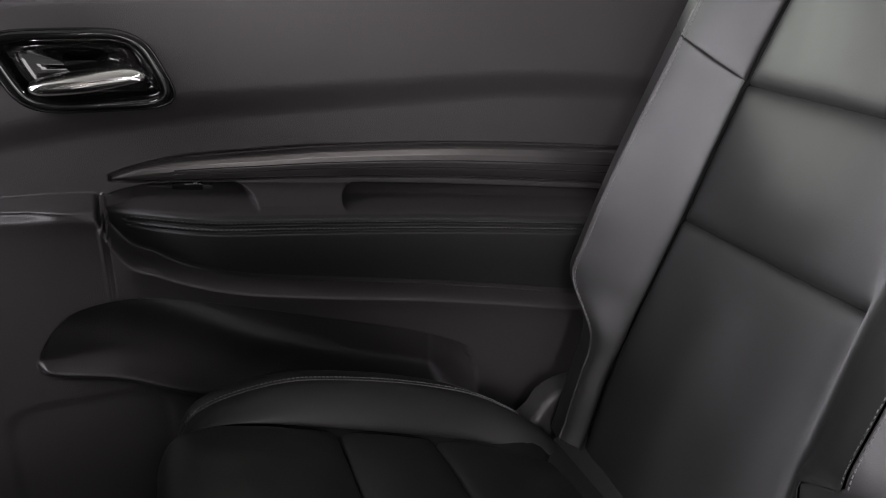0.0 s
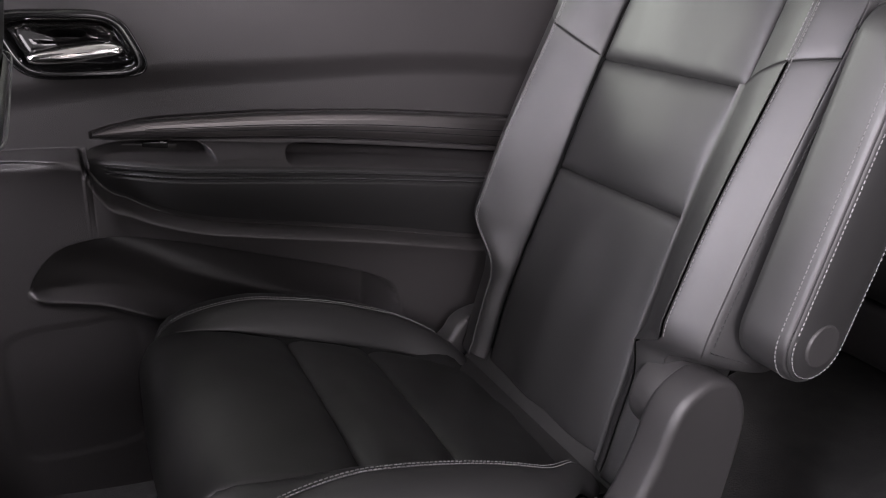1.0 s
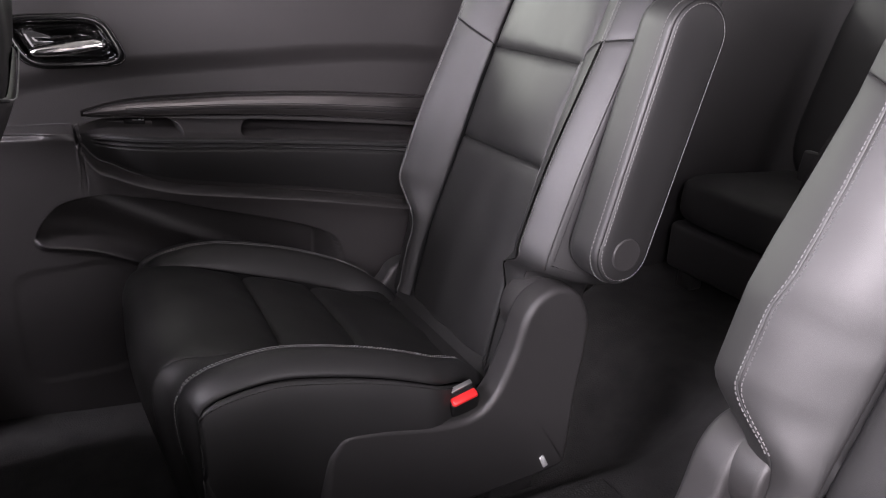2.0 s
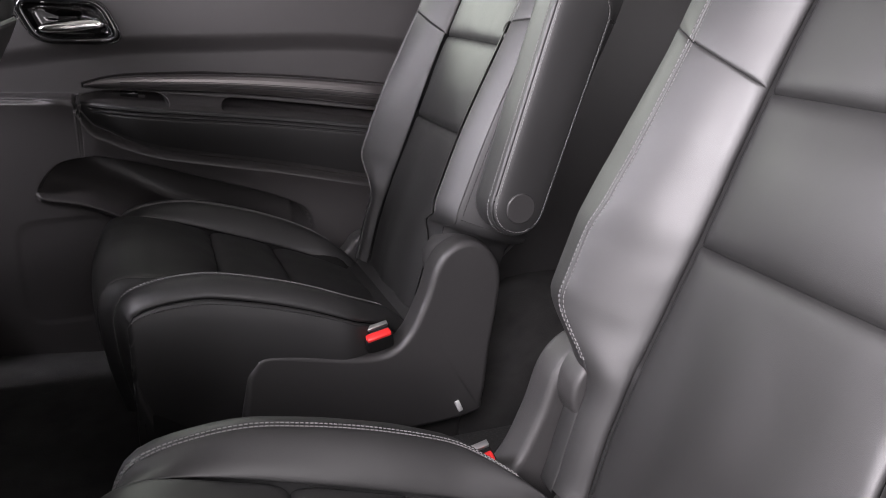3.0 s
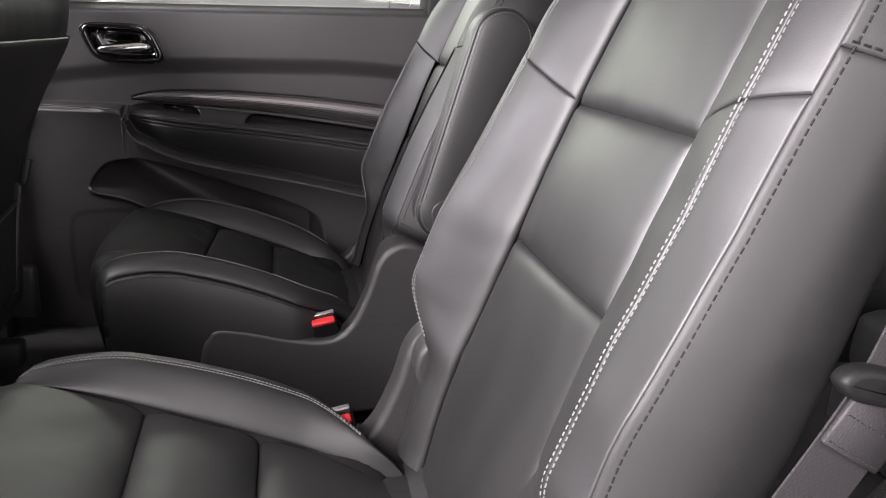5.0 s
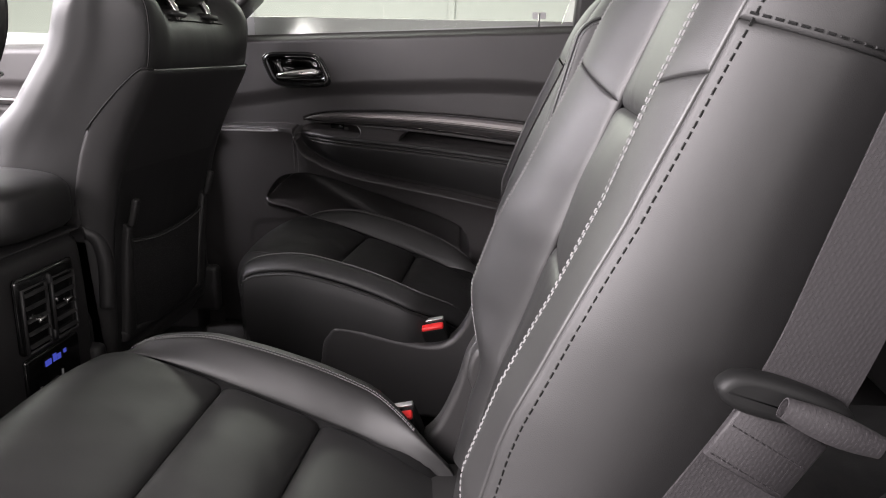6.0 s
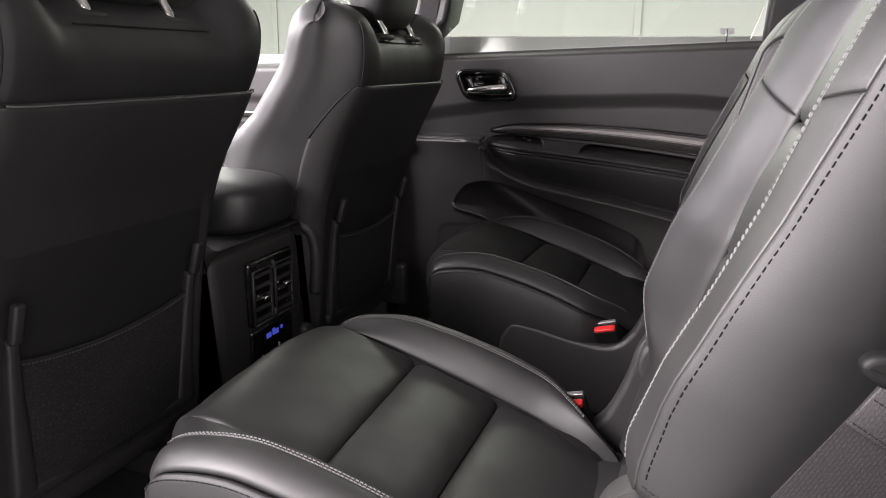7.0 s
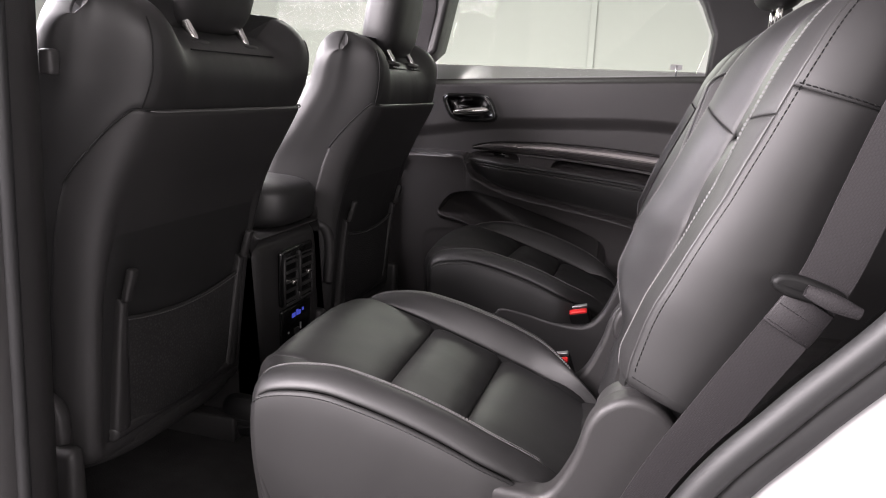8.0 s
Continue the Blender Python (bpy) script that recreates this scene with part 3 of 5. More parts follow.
        stitch_on("stitching", c_side(s), 0.035, 0.04, 0.86, mid_c, THREAD_BLACK, base, pitch=0.006, length=0.0042, width=0.0014, label="black stitching")
    # dark flap between cushion and back
    part("rear_flap", loft(np.array([[(x, cy + w * k, z + dz) for k, dz in ((-1, -0.03), (-1, 0), (1, 0), (1, -0.03))] for x, z, w in ((0.04, 0.327, 0.165), (0.075, 0.325, 0.165), (0.10, 0.35, 0.165), (0.13, 0.40, 0.16))])), LEATHER_SIDE, seat, smooth=False)
    # frame under the cushion
    part("seat_frame", box(-0.27, 0.17, cy - 0.17, cy + 0.17, FLOOR + 0.02, 0.27, 0.02), SHELL, seat)
    for s in (-1, 1):
        for x in (-0.2, 0.12):
            part("foot", box(x - 0.04, x + 0.04, cy + s * 0.15 - 0.02, cy + s * 0.15 + 0.02, FLOOR - 0.003, FLOOR + 0.05, 0.006), SHELL, seat)

    # plastic side shields with the round hinge cover
    for s in (-1, 1):
        arm, low = (0.352, 0.020) if s == inboard else (0.362, 0.0)
        out = [(-0.192, 0.215), (-0.191, arm - 0.05), (-0.182, arm - 0.018), (-0.155, arm), (-0.047, arm - low), (0.008, arm - 0.002 - low), (0.040, arm + 0.002), (0.064, 0.407), (0.078, 0.455), (0.098, 0.481), (0.128, 0.491), (0.160, 0.478), (0.182, 0.440), (0.182, 0.39), (0.174, 0.32), (0.168, 0.235), (0.150, 0.205), (0.0, 0.195), (-0.12, 0.200)]
        y0 = cy + s * (0.234 if s == inboard else 0.229)
        if s != inboard and cy > 0:
            out = [(x, min(z, 0.30 + 0.40 * (z - 0.30)) if z > 0.30 else z) for x, z in out]
        sh = part("side_shield", slab(smooth_curve(out, 130, True), y0, cy + s * 0.190, 0.009, 5), PLASTIC if s == inboard or cy < 0 else SHELL, seat, "black grained plastic side shield")
        hub = [(0.125 + 0.043 * math.cos(t), 0.447 + 0.043 * math.sin(t)) for t in np.linspace(0, 2 * math.pi, 40, endpoint=False)]
        if s == inboard or cy < 0:
            part("hinge_disc", slab(hub, cy + s * 0.20, cy + s * 0.160, 0.006, 3), SHELL, seat)
        if s == inboard:
            part("latch_tab", moved(box(-0.004, 0.004, -0.002, 0.002, -0.010, 0.010, 0.0015), pose(0.125, cy + s * 0.236, 0.226, 0, -25, 0)), GREYMARK, sh, "small white strap tab")
    # belt buckle on the inboard side
    bk = part("buckle", moved(box(-0.021, 0.021, -0.013, 0.013, -0.06, 0.026, 0.005, 3), pose(0.002, cy + inboard * bk_off, 0.338 + 0.010 * (cy < 0), 26, -14, 0)), BUCKLE, seat, "black belt buckle with a red release button", auto=40)
    part("release_button", moved(box(-0.0185, 0.0185, -0.0085, 0.0040, -0.004, 0.0038, 0.003), pose(0.002, cy + inboard * bk_off, 0.338 + 0.010 * (cy < 0), 26, -14, 0) @ pose(0, -0.004, 0.026)), RED, bk)
    part("slot", moved(box(-0.019, 0.019, -0.003, 0.004, -0.003, 0.0035, 0.001), pose(0.002, cy + inboard * bk_off, 0.338 + 0.010 * (cy < 0), 26, -14, 0) @ pose(0, 0.008, 0.027)), STEEL, bk)
    return seat


def _core_b(frame_b, shrink, depth, recede, ztop):
    rows = []
    for z in np.linspace(0.345, ztop - 0.012, 34):
        w, d = 0.212 * float(shrink(z)), 0.5 * float(depth(z))
        thick = -0.09 if z > 0.47 else -0.05
        r = float(recede(z))
        ring = [(-0.112, -0.012), (0.112, -0.012), (w * 0.80, d - 0.014), (w * 0.95, -0.004), (w * 0.97, thick * 0.6), (w * 0.9, thick), (-w * 0.9, thick), (-w * 0.97, thick * 0.6), (-w * 0.95, -0.004), (-w * 0.80, d - 0.014)]
        rows.append([frame_b(z, y, dd - (r if dd > -0.05 else -r * 0.8)) for y, dd in ring])
    return loft(np.array(rows))


def _core_c(frame_c, ht, hw, cy):
    rows = []
    for v in np.linspace(0.02, 0.86, 40):
        w, h = float(hw(v)), float(ht(v))
        top = [frame_c(v, y * w, d) for y, d in ((-0.212, h - 0.045), (-0.19, h - 0.012), (-0.14, -0.014), (0.14, -0.014), (0.19, h - 0.012), (0.212, h - 0.045))]
        low = [np.array((min(max(p[0], -0.32), 0.09), p[1], 0.23)) for p in (top[-1], top[0])]
        rows.append(top + low)
    return loft(np.array(rows))


NEAR, FAR = -0.381, 0.376
captain_chair("captain_chair", NEAR, 1, "black leather captain chair with grey stitching beside the open door", 0.209)
far_seat = captain_chair("captain_chair", FAR, -1, "black leather captain chair beside the closed door, armrest folded up", 0.209)

# folded-up armrest on the inboard side of the far chair
ax0, az0, ax1, az1, ar = 0.168, 0.557, 0.238, 0.808, 0.042
ang = math.atan2(az1 - az0, ax1 - ax0)
outl = [(ax0 + ar * math.cos(t), az0 + ar * math.sin(t)) for t in np.linspace(ang + math.pi / 2, ang + 3 * math.pi / 2, 40)]
outl += [(ax1 + 0.045 * math.cos(t), az1 + 0.044 * math.sin(t)) for t in np.linspace(ang - math.pi / 2, ang + math.pi / 2, 40)]


def resample(points, n):
    p = np.array(list(points) + [points[0]], float)
    L = np.concatenate([[0], np.cumsum(np.linalg.norm(np.diff(p, axis=0), axis=1))])
    t = np.linspace(0, L[-1], n, endpoint=False)
    return np.stack([np.interp(t, L, p[:, 0]), np.interp(t, L, p[:, 1])], axis=1)


dense = resample(outl, 160)
out_arm = lambda c: np.array((c[0], 0, c[2])) - np.array((ax0, 0, az0)) - np.array((ax1 - ax0, 0, az1 - az0)) * np.clip(((c[0] - ax0) * (ax1 - ax0) + (c[2] - az0) * (az1 - az0)) / ((ax1 - ax0) ** 2 + (az1 - az0) ** 2), 0, 1)


def arm_edge(y, inset):
    c0, c1 = np.array((ax0, az0)), np.array((ax1, az1))
    def f(q):
        p = dense[int(q * (len(dense) - 1))]
        k = np.clip((p - c0) @ (c1 - c0) / ((c1 - c0) @ (c1 - c0)), 0, 1)
        axis = c0 + k * (c1 - c0)
        p = axis + (p - axis) * (1 - inset)
        return np.array((p[0], y, p[1]))
    return f


def folded_armrest(seat, s):
    """s: the side of the cabin on which the chair stands."""
    c0, c1 = np.array((ax0, az0)), np.array((ax1, az1))
    k = np.clip((dense - c0) @ (c1 - c0) / ((c1 - c0) @ (c1 - c0)), 0, 1)[:, None]
    axis = c0 + k * (c1 - c0)
    # from the rear face over the rounded rim to the crowned inner face
    rim = [(0.16, 0.134), (0.05, 0.132), (0.0, 0.124), (0.0, 0.0845), (0.02, 0.0808), (0.055, 0.0792), (0.09, 0.0795), (0.11, 0.0785), (0.16, 0.0772), (0.28, 0.0757), (0.45, 0.0746), (0.65, 0.0739), (0.90, 0.0736)]
    rings = [[(p[0], s * y, p[1]) for p in axis + (dense - axis) * (1 - f)] for f, y in rim]
    arm = part("armrest", loft(np.array(rings)), LEATHER, seat, "folded-up black leather armrest")
    stitches("stitching", arm_edge(s * 0.0766, 0.16), lambda c: (0, -s, 0), THREAD, arm, width=0.0012, label="pale grey stitching")
    stitches("stitching", arm_edge(s * 0.0885, 0.0), out_arm, THREAD, arm, width=0.0012, label="pale grey stitching")
    part("edge_groove", tube([tuple(arm_edge(s * 0.0796, 0.075)(q)) for q in np.linspace(0, 1, 160)], 0.0011, 6), THREAD_BLACK, arm)
    disc = [(0.168 + 0.021 * math.cos(t), 0.556 + 0.021 * math.sin(t)) for t in np.linspace(0, 2 * math.pi, 36, endpoint=False)]
    part("pivot_cap", slab(disc, s * 0.0715, s * 0.082, 0.0015, 2), PLASTIC, arm, "round plastic pivot cap")


folded_armrest(far_seat, 1)


# ---- far rear door ----
def lin(x, pts):
    """Height of a smooth line through pts at x."""
    q = smooth_curve(pts, 20 * len(pts))
    order = np.argsort(q[:, 0])
    return np.interp(x, q[order, 0], q[order, 1])


def door_base(x):
    return 0.715 - 0.07 * (np.asarray(x, float) + 0.46)


ZC = [(-0.65, 0.672), (-0.467, 0.699), (-0.315, 0.721), (-0.141, 0.730), (0.05, 0.738), (0.19, 0.733), (0.4, 0.72)]
ZB = [(-0.65, 0.622), (-0.41, 0.626), (-0.395, 0.610), (-0.370, 0.565), (-0.345, 0.545), (-0.316, 0.531), (-0.27, 0.516), (-0.212, 0.505), (-0.03, 0.478), (0.14, 0.447), (0.4, 0.40)]
ZS = [(-0.65, 0.612), (-0.382, 0.606), (-0.1, 0.589), (0.13, 0.568), (0.4, 0.54)]
PU = [(-0.470, 0.456), (-0.460, 0.474), (-0.447, 0.491), (-0.425, 0.508), (-0.38, 0.518), (-0.35, 0.517), (-0.28, 0.503), (-0.178, 0.473), (-0.076, 0.442), (-0.013, 0.416), (0.008, 0.395), (0.018, 0.365)]
PL = [(-0.470, 0.454), (-0.450, 0.447), (-0.42, 0.443), (-0.385, 0.435), (-0.34, 0.415), (-0.25, 0.370), (-0.15, 0.335), (0.0, 0.29), (0.022, 0.30)]


BLADE_TOP = [(-0.378, 0.642), (-0.35, 0.6505), (-0.31, 0.6565), (-0.23, 0.660), (-0.143, 0.6615), (0.0, 0.658), (0.18, 0.645), (0.24, 0.639)]
BLADE_LOW = [(-0.378, 0.6405), (-0.32, 0.637), (-0.143, 0.631), (0.0, 0.621), (0.17, 0.604), (0.24, 0.597)]


def door_relief(X, Z):
    """How far the door trim stands into the cabin."""
    zc, zb, zs = lin(X, ZC), lin(X, ZB), lin(X, ZS)
    r = 0.012 * sm(-0.030, 0.008, Z - zc)
    # lower panel with a rounded rim
    zb = zb + 0.018 * sm(-0.40, -0.34, X)
    front = sm(-0.44, -0.36, X)
    below = front * np.sqrt(1 - sm(-0.017, 0.002, Z - zb)) + (1 - front) * (1 - sm(-0.006, 0.002, Z - zb))
    r = r + below * (0.034 + 0.024 * np.exp(-np.clip(zb - Z, 0, 1) / 0.030)) * (0.40 + 0.60 * sm(-0.62, -0.36, X))
    r = r - 0.011 * np.exp(-((Z - zb + 0.007) / 0.0050) ** 2) * (1 - sm(-0.46, -0.41, X))
    # padded armrest, its sloping shelf and the two wells
    A = 0.052 * sm(-0.44, -0.27, X)
    up = (Z - zs) / np.maximum(sm(-0.46, -0.33, X), 0.05)
    top = 1 - 0.30 * sm(0.004, 0.013, up) - 0.70 * np.clip((up - 0.011) / 0.018, 0, 1)
    low = np.clip((Z - zb) / np.maximum(zs - zb, 0.01), 0, 1)
    arm = A * (0.52 + 0.48 * np.sin(low * math.pi / 2) ** 0.9) * np.clip(top, 0, 1) * (Z > zb - 0.002)
    arm = arm - (0.005 * np.exp(-((up + 0.003) / 0.0018) ** 2) + 0.004 * np.exp(-((up + 0.010) / 0.0017) ** 2)) * (arm > 0.02)
    r = np.maximum(r, arm)
    turn = 0.016 * np.clip((up - 0.0095) / 0.019, 0, 1) ** 3
    wells = np.maximum(1 - sm(-0.245, -0.239, X + turn), sm(-0.149, -0.143, X - turn))
    r = r - 0.046 * A / 0.052 * wells * sm(0.0085, 0.0125, up) * (1 - sm(0.0265, 0.0295, up)) * sm(-0.39, -0.36, X)
    # groove that the satin blade lies in
    bt, bl = lin(X, BLADE_TOP), lin(X, BLADE_LOW)
    r = r - 0.006 * sm(-0.0045, -0.0025, Z - bl) * (1 - sm(0.002, 0.004, Z - bt)) * sm(-0.382, -0.378, X)
    # pull pocket
    pu, pl = lin(X, PU), lin(X, PL)
    inx = sm(-0.474, -0.462, X) * (1 - sm(-0.014, 0.022, X))
    over = 1 - sm(-0.006, 0.002, Z - pu)
    scoop = sm(-0.004, 0.050, Z - pl) ** 0.75
    r = r - (0.088 - 0.030 * np.exp(-((Z - pl - 0.030) / 0.022) ** 2) * (1 - sm(-0.42, -0.05, X))) * inx * over * scoop
    lip = np.exp(-((Z - pl + 0.005) / 0.007) ** 2) * inx * (1 - sm(-0.34, -0.28, X))
    r = r + 0.011 * lip
    # inset panel low at the front
    q = ((np.abs(X + 0.43) / 0.085) ** 6 + (np.abs(Z - 0.30 - 0.10 * (X + 0.43)) / 0.105) ** 6) ** (1 / 6)
    r = r - 0.002 * (1 - sm(0.92, 1.05, q))
    # cup of the inner handle
    r = r - 0.03 * (1 - sm(0.80, 0.98, handle_q(X, Z)))
    # rounded top edge at the window
    zt = door_sill(X)
    r = r - 0.03 * sm(-0.022, 0.0, Z - zt) ** 2
    return r


def door_sill(x):
    return 0.824 + 0.0445 * (np.asarray(x, float) + 0.525)


def handle_q(X, Z):
    u = X + 0.391 + 0.10 * (Z - 0.752)
    w = Z - 0.751 - 0.02 * (X + 0.386)
    lean = u + 0.36 * w
    return ((np.abs(lean) / 0.067) ** 5 + (np.abs(w) / 0.0345) ** 4) ** 0.22


door = thing("door_1", (-0.15, 0.72, 0.11), "closed black rear passenger door with padded armrest and map pocket", "car door", kind="structure")
xs = np.concatenate([np.linspace(-0.65, -0.48, 40, endpoint=False), np.linspace(-0.48, -0.12, 220, endpoint=False), np.linspace(-0.12, 0.36, 150)])
ss = np.concatenate([np.linspace(0, 0.41, 90, endpoint=False), np.linspace(0.41, 0.76, 270, endpoint=False), np.linspace(0.76, 1, 90)])
X, S = np.meshgrid(xs, ss, indexing="ij")
Z = 0.11 + (door_sill(X) - 0.11) * S
Yd = door_base(X) - door_relief(X, Z) + 0.03 * (1 - sm(0.10, 0.35, Z))
P = np.stack([X, Yd, Z], axis=2)
outer = P[:, -1:, :].copy()
lip1, lip2 = outer.copy(), outer.copy()
lip1[..., 1] += 0.012
lip1[..., 2] += 0.001
lip2[..., 1] += 0.075
lip2[..., 2] -= 0.004
bm = grid_bm(np.concatenate([P, lip1, lip2], axis=1))
bmesh.ops.recalc_face_normals(bm, faces=bm.faces)
panel = part("door_panel", bm, DOORSKIN, door, "black soft door panel")
part("door_outer_skin", box(-0.64, 0.36, 0.80, 0.83, 0.05, 0.87, 0.004), PAINT, door)


def on_door(x, z, out=0.0):
    x, z = np.float64(x), np.float64(z)
    return np.array((x, float(door_base(x) - door_relief(x, z) - out), z))


# leather pad of the door's armrest
a, b = np.meshgrid(np.linspace(0, 1, 220), np.linspace(0, 1, 80), indexing="ij")
x = -0.388 + 0.74 * a
z0, z1 = lin(x, ZB) + 0.018 * sm(-0.40, -0.34, x) + 0.0045, lin(x, ZS) + 0.0075
z = z0 + np.maximum(z1 - z0, 0.001) * b
y = door_base(x) - door_relief(x, z) - 0.0018
y[:, 0] += 0.008
bm = grid_bm(np.stack([x, y, z], axis=2))
bmesh.ops.recalc_face_normals(bm, faces=bm.faces)
part("armrest_pad", bm, LEATHER_SIDE, door, "black stitched leather armrest pad")

# satin blade across the door
a, q = np.meshgrid(np.linspace(0, 1, 90), np.concatenate([[0, 0], np.linspace(0, 1, 60), [1, 1]]), indexing="ij")
x = -0.378 + 0.60 * a
zt, zl = lin(x, BLADE_TOP), lin(x, BLADE_LOW)
ridge = np.interp(q, [0, 0.07, 0.25, 0.5, 0.75, 0.93, 1.0], [0.003, 0.0062, 0.0090, 0.0104, 0.0096, 0.0072, 0.0035])
y = door_base(x) - 0.002 - (0.30 + 0.70 * np.clip(a / 0.25, 0, 1) ** 0.6) * ridge
y[:, 0] += 0.012
y[:, -1] += 0.012
bm = grid_bm(np.stack([x, y, zl + (zt - zl) * q], axis=2))
bmesh.ops.recalc_face_normals(bm, faces=bm.faces)
blade = part("satin_blade", bm, TRIM, door, "satin dark metal trim blade")
# thin black tubes laid on the blade stand in for the shade in its grooves
for k, wide in ((0.34, 0.0006), (0.56, 0.0007)):
    line = []
    for u in np.linspace(0.10, 0.99, 50):
        xx = -0.378 + 0.60 * u
        z0, z1 = float(lin(xx, BLADE_LOW)), float(lin(xx, BLADE_TOP))
        lift = (0.30 + 0.70 * min(u / 0.25, 1) ** 0.6) * float(np.interp(k, [0.25, 0.5, 0.75], [0.0090, 0.0104, 0.0096]))
        line.append((xx, float(door_base(xx)) - 0.002 - lift, z0 + (z1 - z0) * k))
    part("groove_shade", tube(line, wide, 8), THREAD_BLACK, blade)

# stitched seam along the armrest
for dz in (0.0010, -0.0066):
    stitches("stitching", lambda q, dz=dz: on_door(-0.37 + 0.55 * q, lin(-0.37 + 0.55 * q, ZS) + dz, 0.0014), lambda c: (0, -1, 0.2), THREAD, panel, pitch=0.0048, length=0.003, width=0.0008, label="grey stitching")

# window switch
swy = float(on_door(-0.312, 0.6205)[1])
sw = part("switch_panel", moved(box(-0.034, 0.034, -0.006, 0.006, -0.004, 0.0015, 0.0015), pose(-0.312, swy + 0.003, 0.6195, -62, 3, -4)), DOORSKIN, door, "black window switch panel")
part("window_switch", moved(box(-0.016, 0.016, -0.006, 0.006, -0.003, 0.005, 0.002), pose(-0.305, swy - 0.002, 0.622, -62, 3, -4)), GLOSS, sw)
part("switch_mark", moved(box(-0.002, 0.002, -0.0015, 0.0015, -0.0004, 0.0004, 0), pose(-0.297, swy - 0.0065, 0.625, -62, 3, -4)), GREYMARK, sw, smooth=False)

# inner handle
def handle_outline(scale, n=90):
    pts = []
    for t in np.linspace(0, 2 * math.pi, n, endpoint=False):
        lo, hi = 0.0, 0.2
        for _ in range(40):
            m = (lo + hi) / 2
            if handle_q(np.float64(-0.386 + m * math.cos(t)), np.float64(0.751 + m * math.sin(t))) > scale:
                hi = m
            else:
                lo = m
        pts.append((-0.386 + lo * math.cos(t), 0.751 + lo * math.sin(t)))
    return pts


hd = part("door_handle", tube([(x, float(door_base(x)) - 0.014, z) for x, z in handle_outline(0.97) + handle_outline(0.97)[:1]], 0.0065, 10, caps=False), GLOSS, door, "gloss black handle bezel with a chrome lever")
part("bezel_rim", tube([(x, float(door_base(x)) - 0.0165, z) for x, z in handle_outline(1.08) + handle_outline(1.08)[:1]], 0.0016, 8, caps=False), GLOSS, hd)
rows = []
for k, (sc, dep) in enumerate(((0.97, 0.012), (0.92, 0.004), (0.84, -0.010), (0.6, -0.014), (0.2, -0.015))):
    rows.append([(x, float(door_base(x)) - dep, z) for x, z in handle_outline(sc)])
bm = grid_bm(np.array(rows), close_v=True)
cap(bm, np.array(rows), -1)
part("cup", bm, GLOSS, hd)
lev = smooth_curve([(-0.438, 0.737), (-0.431, 0.744), (-0.410, 0.749), (-0.384, 0.753), (-0.360, 0.7555), (-0.344, 0.755), (-0.333, 0.748), (-0.338, 0.741), (-0.360, 0.737), (-0.386, 0.733), (-0.410, 0.731), (-0.431, 0.731)], 72, True)
bm = slab(lev, 0.672, 0.700, 0.0085, 5)
for v in bm.verts:
    # the grip bows and its upper half leans back
    v.co.y += 0.35 * max(v.co.z - 0.743, 0) + 3.0 * (v.co.x + 0.385) ** 2
part("lever", bm, CHROME, hd, "chrome pull lever")

# window of the far rear door, its frame and the pillars
frame_pts = [(-0.50, 0.826), (0.20, 0.862), (0.222, 0.93), (0.222, 0.965), (0.195, 1.02), (0.12, 1.15), (0.05, 1.22), (-0.45, 1.22), (-0.50, 1.0)]
win = thing("window_1", (-0.14, 0.73, 0.83), "clear closed side window of the rear door", "window", kind="structure")
pane = part("pane", slab([(x, z) for x, z in frame_pts], 0.735, 0.739, 0.001, 1), GLASS, win, smooth=False)
pane.visible_shadow = False
part("window_sticker", box(0.135, 0.165, 0.7325, 0.734, 0.872, 0.886, 0), GREYMARK, win, "small pale sticker at the window corner", smooth=False)
part("lock_pin", tube([(0.150, 0.700, 0.855), (0.150, 0.700, 0.882)], 0.0022, 8), STEEL, win, "thin metal lock pin")


def pillar(name, pts, mat, y0, y1, label):
    o = [(x - w0, z) for x, z, w0 in pts] + [(x + w0, z) for x, z, w0 in reversed(pts)]
    return tagged(part(name, slab(o, y0, y1, 0.012, 4), mat), label, "pillar", kind="structure")


pillar("trim_rear_pillar", [(0.33, 0.80, 0.11), (0.335, 0.96, 0.105), (0.30, 1.03, 0.10), (0.22, 1.16, 0.10), (0.16, 1.26, 0.10), (0.12, 1.34, 0.10)], PLASTIC, 0.66, 0.76, "black plastic trim of the rear pillar")
pillar("trim_middle_pillar", [(-0.69, 0.10, 0.05), (-0.685, 0.74, 0.05), (-0.62, 0.82, 0.045), (-0.535, 0.90, 0.046), (-0.50, 1.05, 0.045), (-0.46, 1.34, 0.05)], SHELL, 0.67, 0.78, "black plastic trim of the middle pillar")
tagged(part("trim_roof_rail", box(-0.9, 2.0, 0.62, 0.76, 1.21, 1.34, 0.02), HEADLINER), "grey roof rail above the side windows", "roof rail", kind="structure")
tagged(part("trim_quarter_panel", box(0.36, 2.0, 0.66, 0.80, 0.12, 0.86, 0.03), PLASTIC), "black plastic quarter trim beside the third row", "side trim", kind="structure")


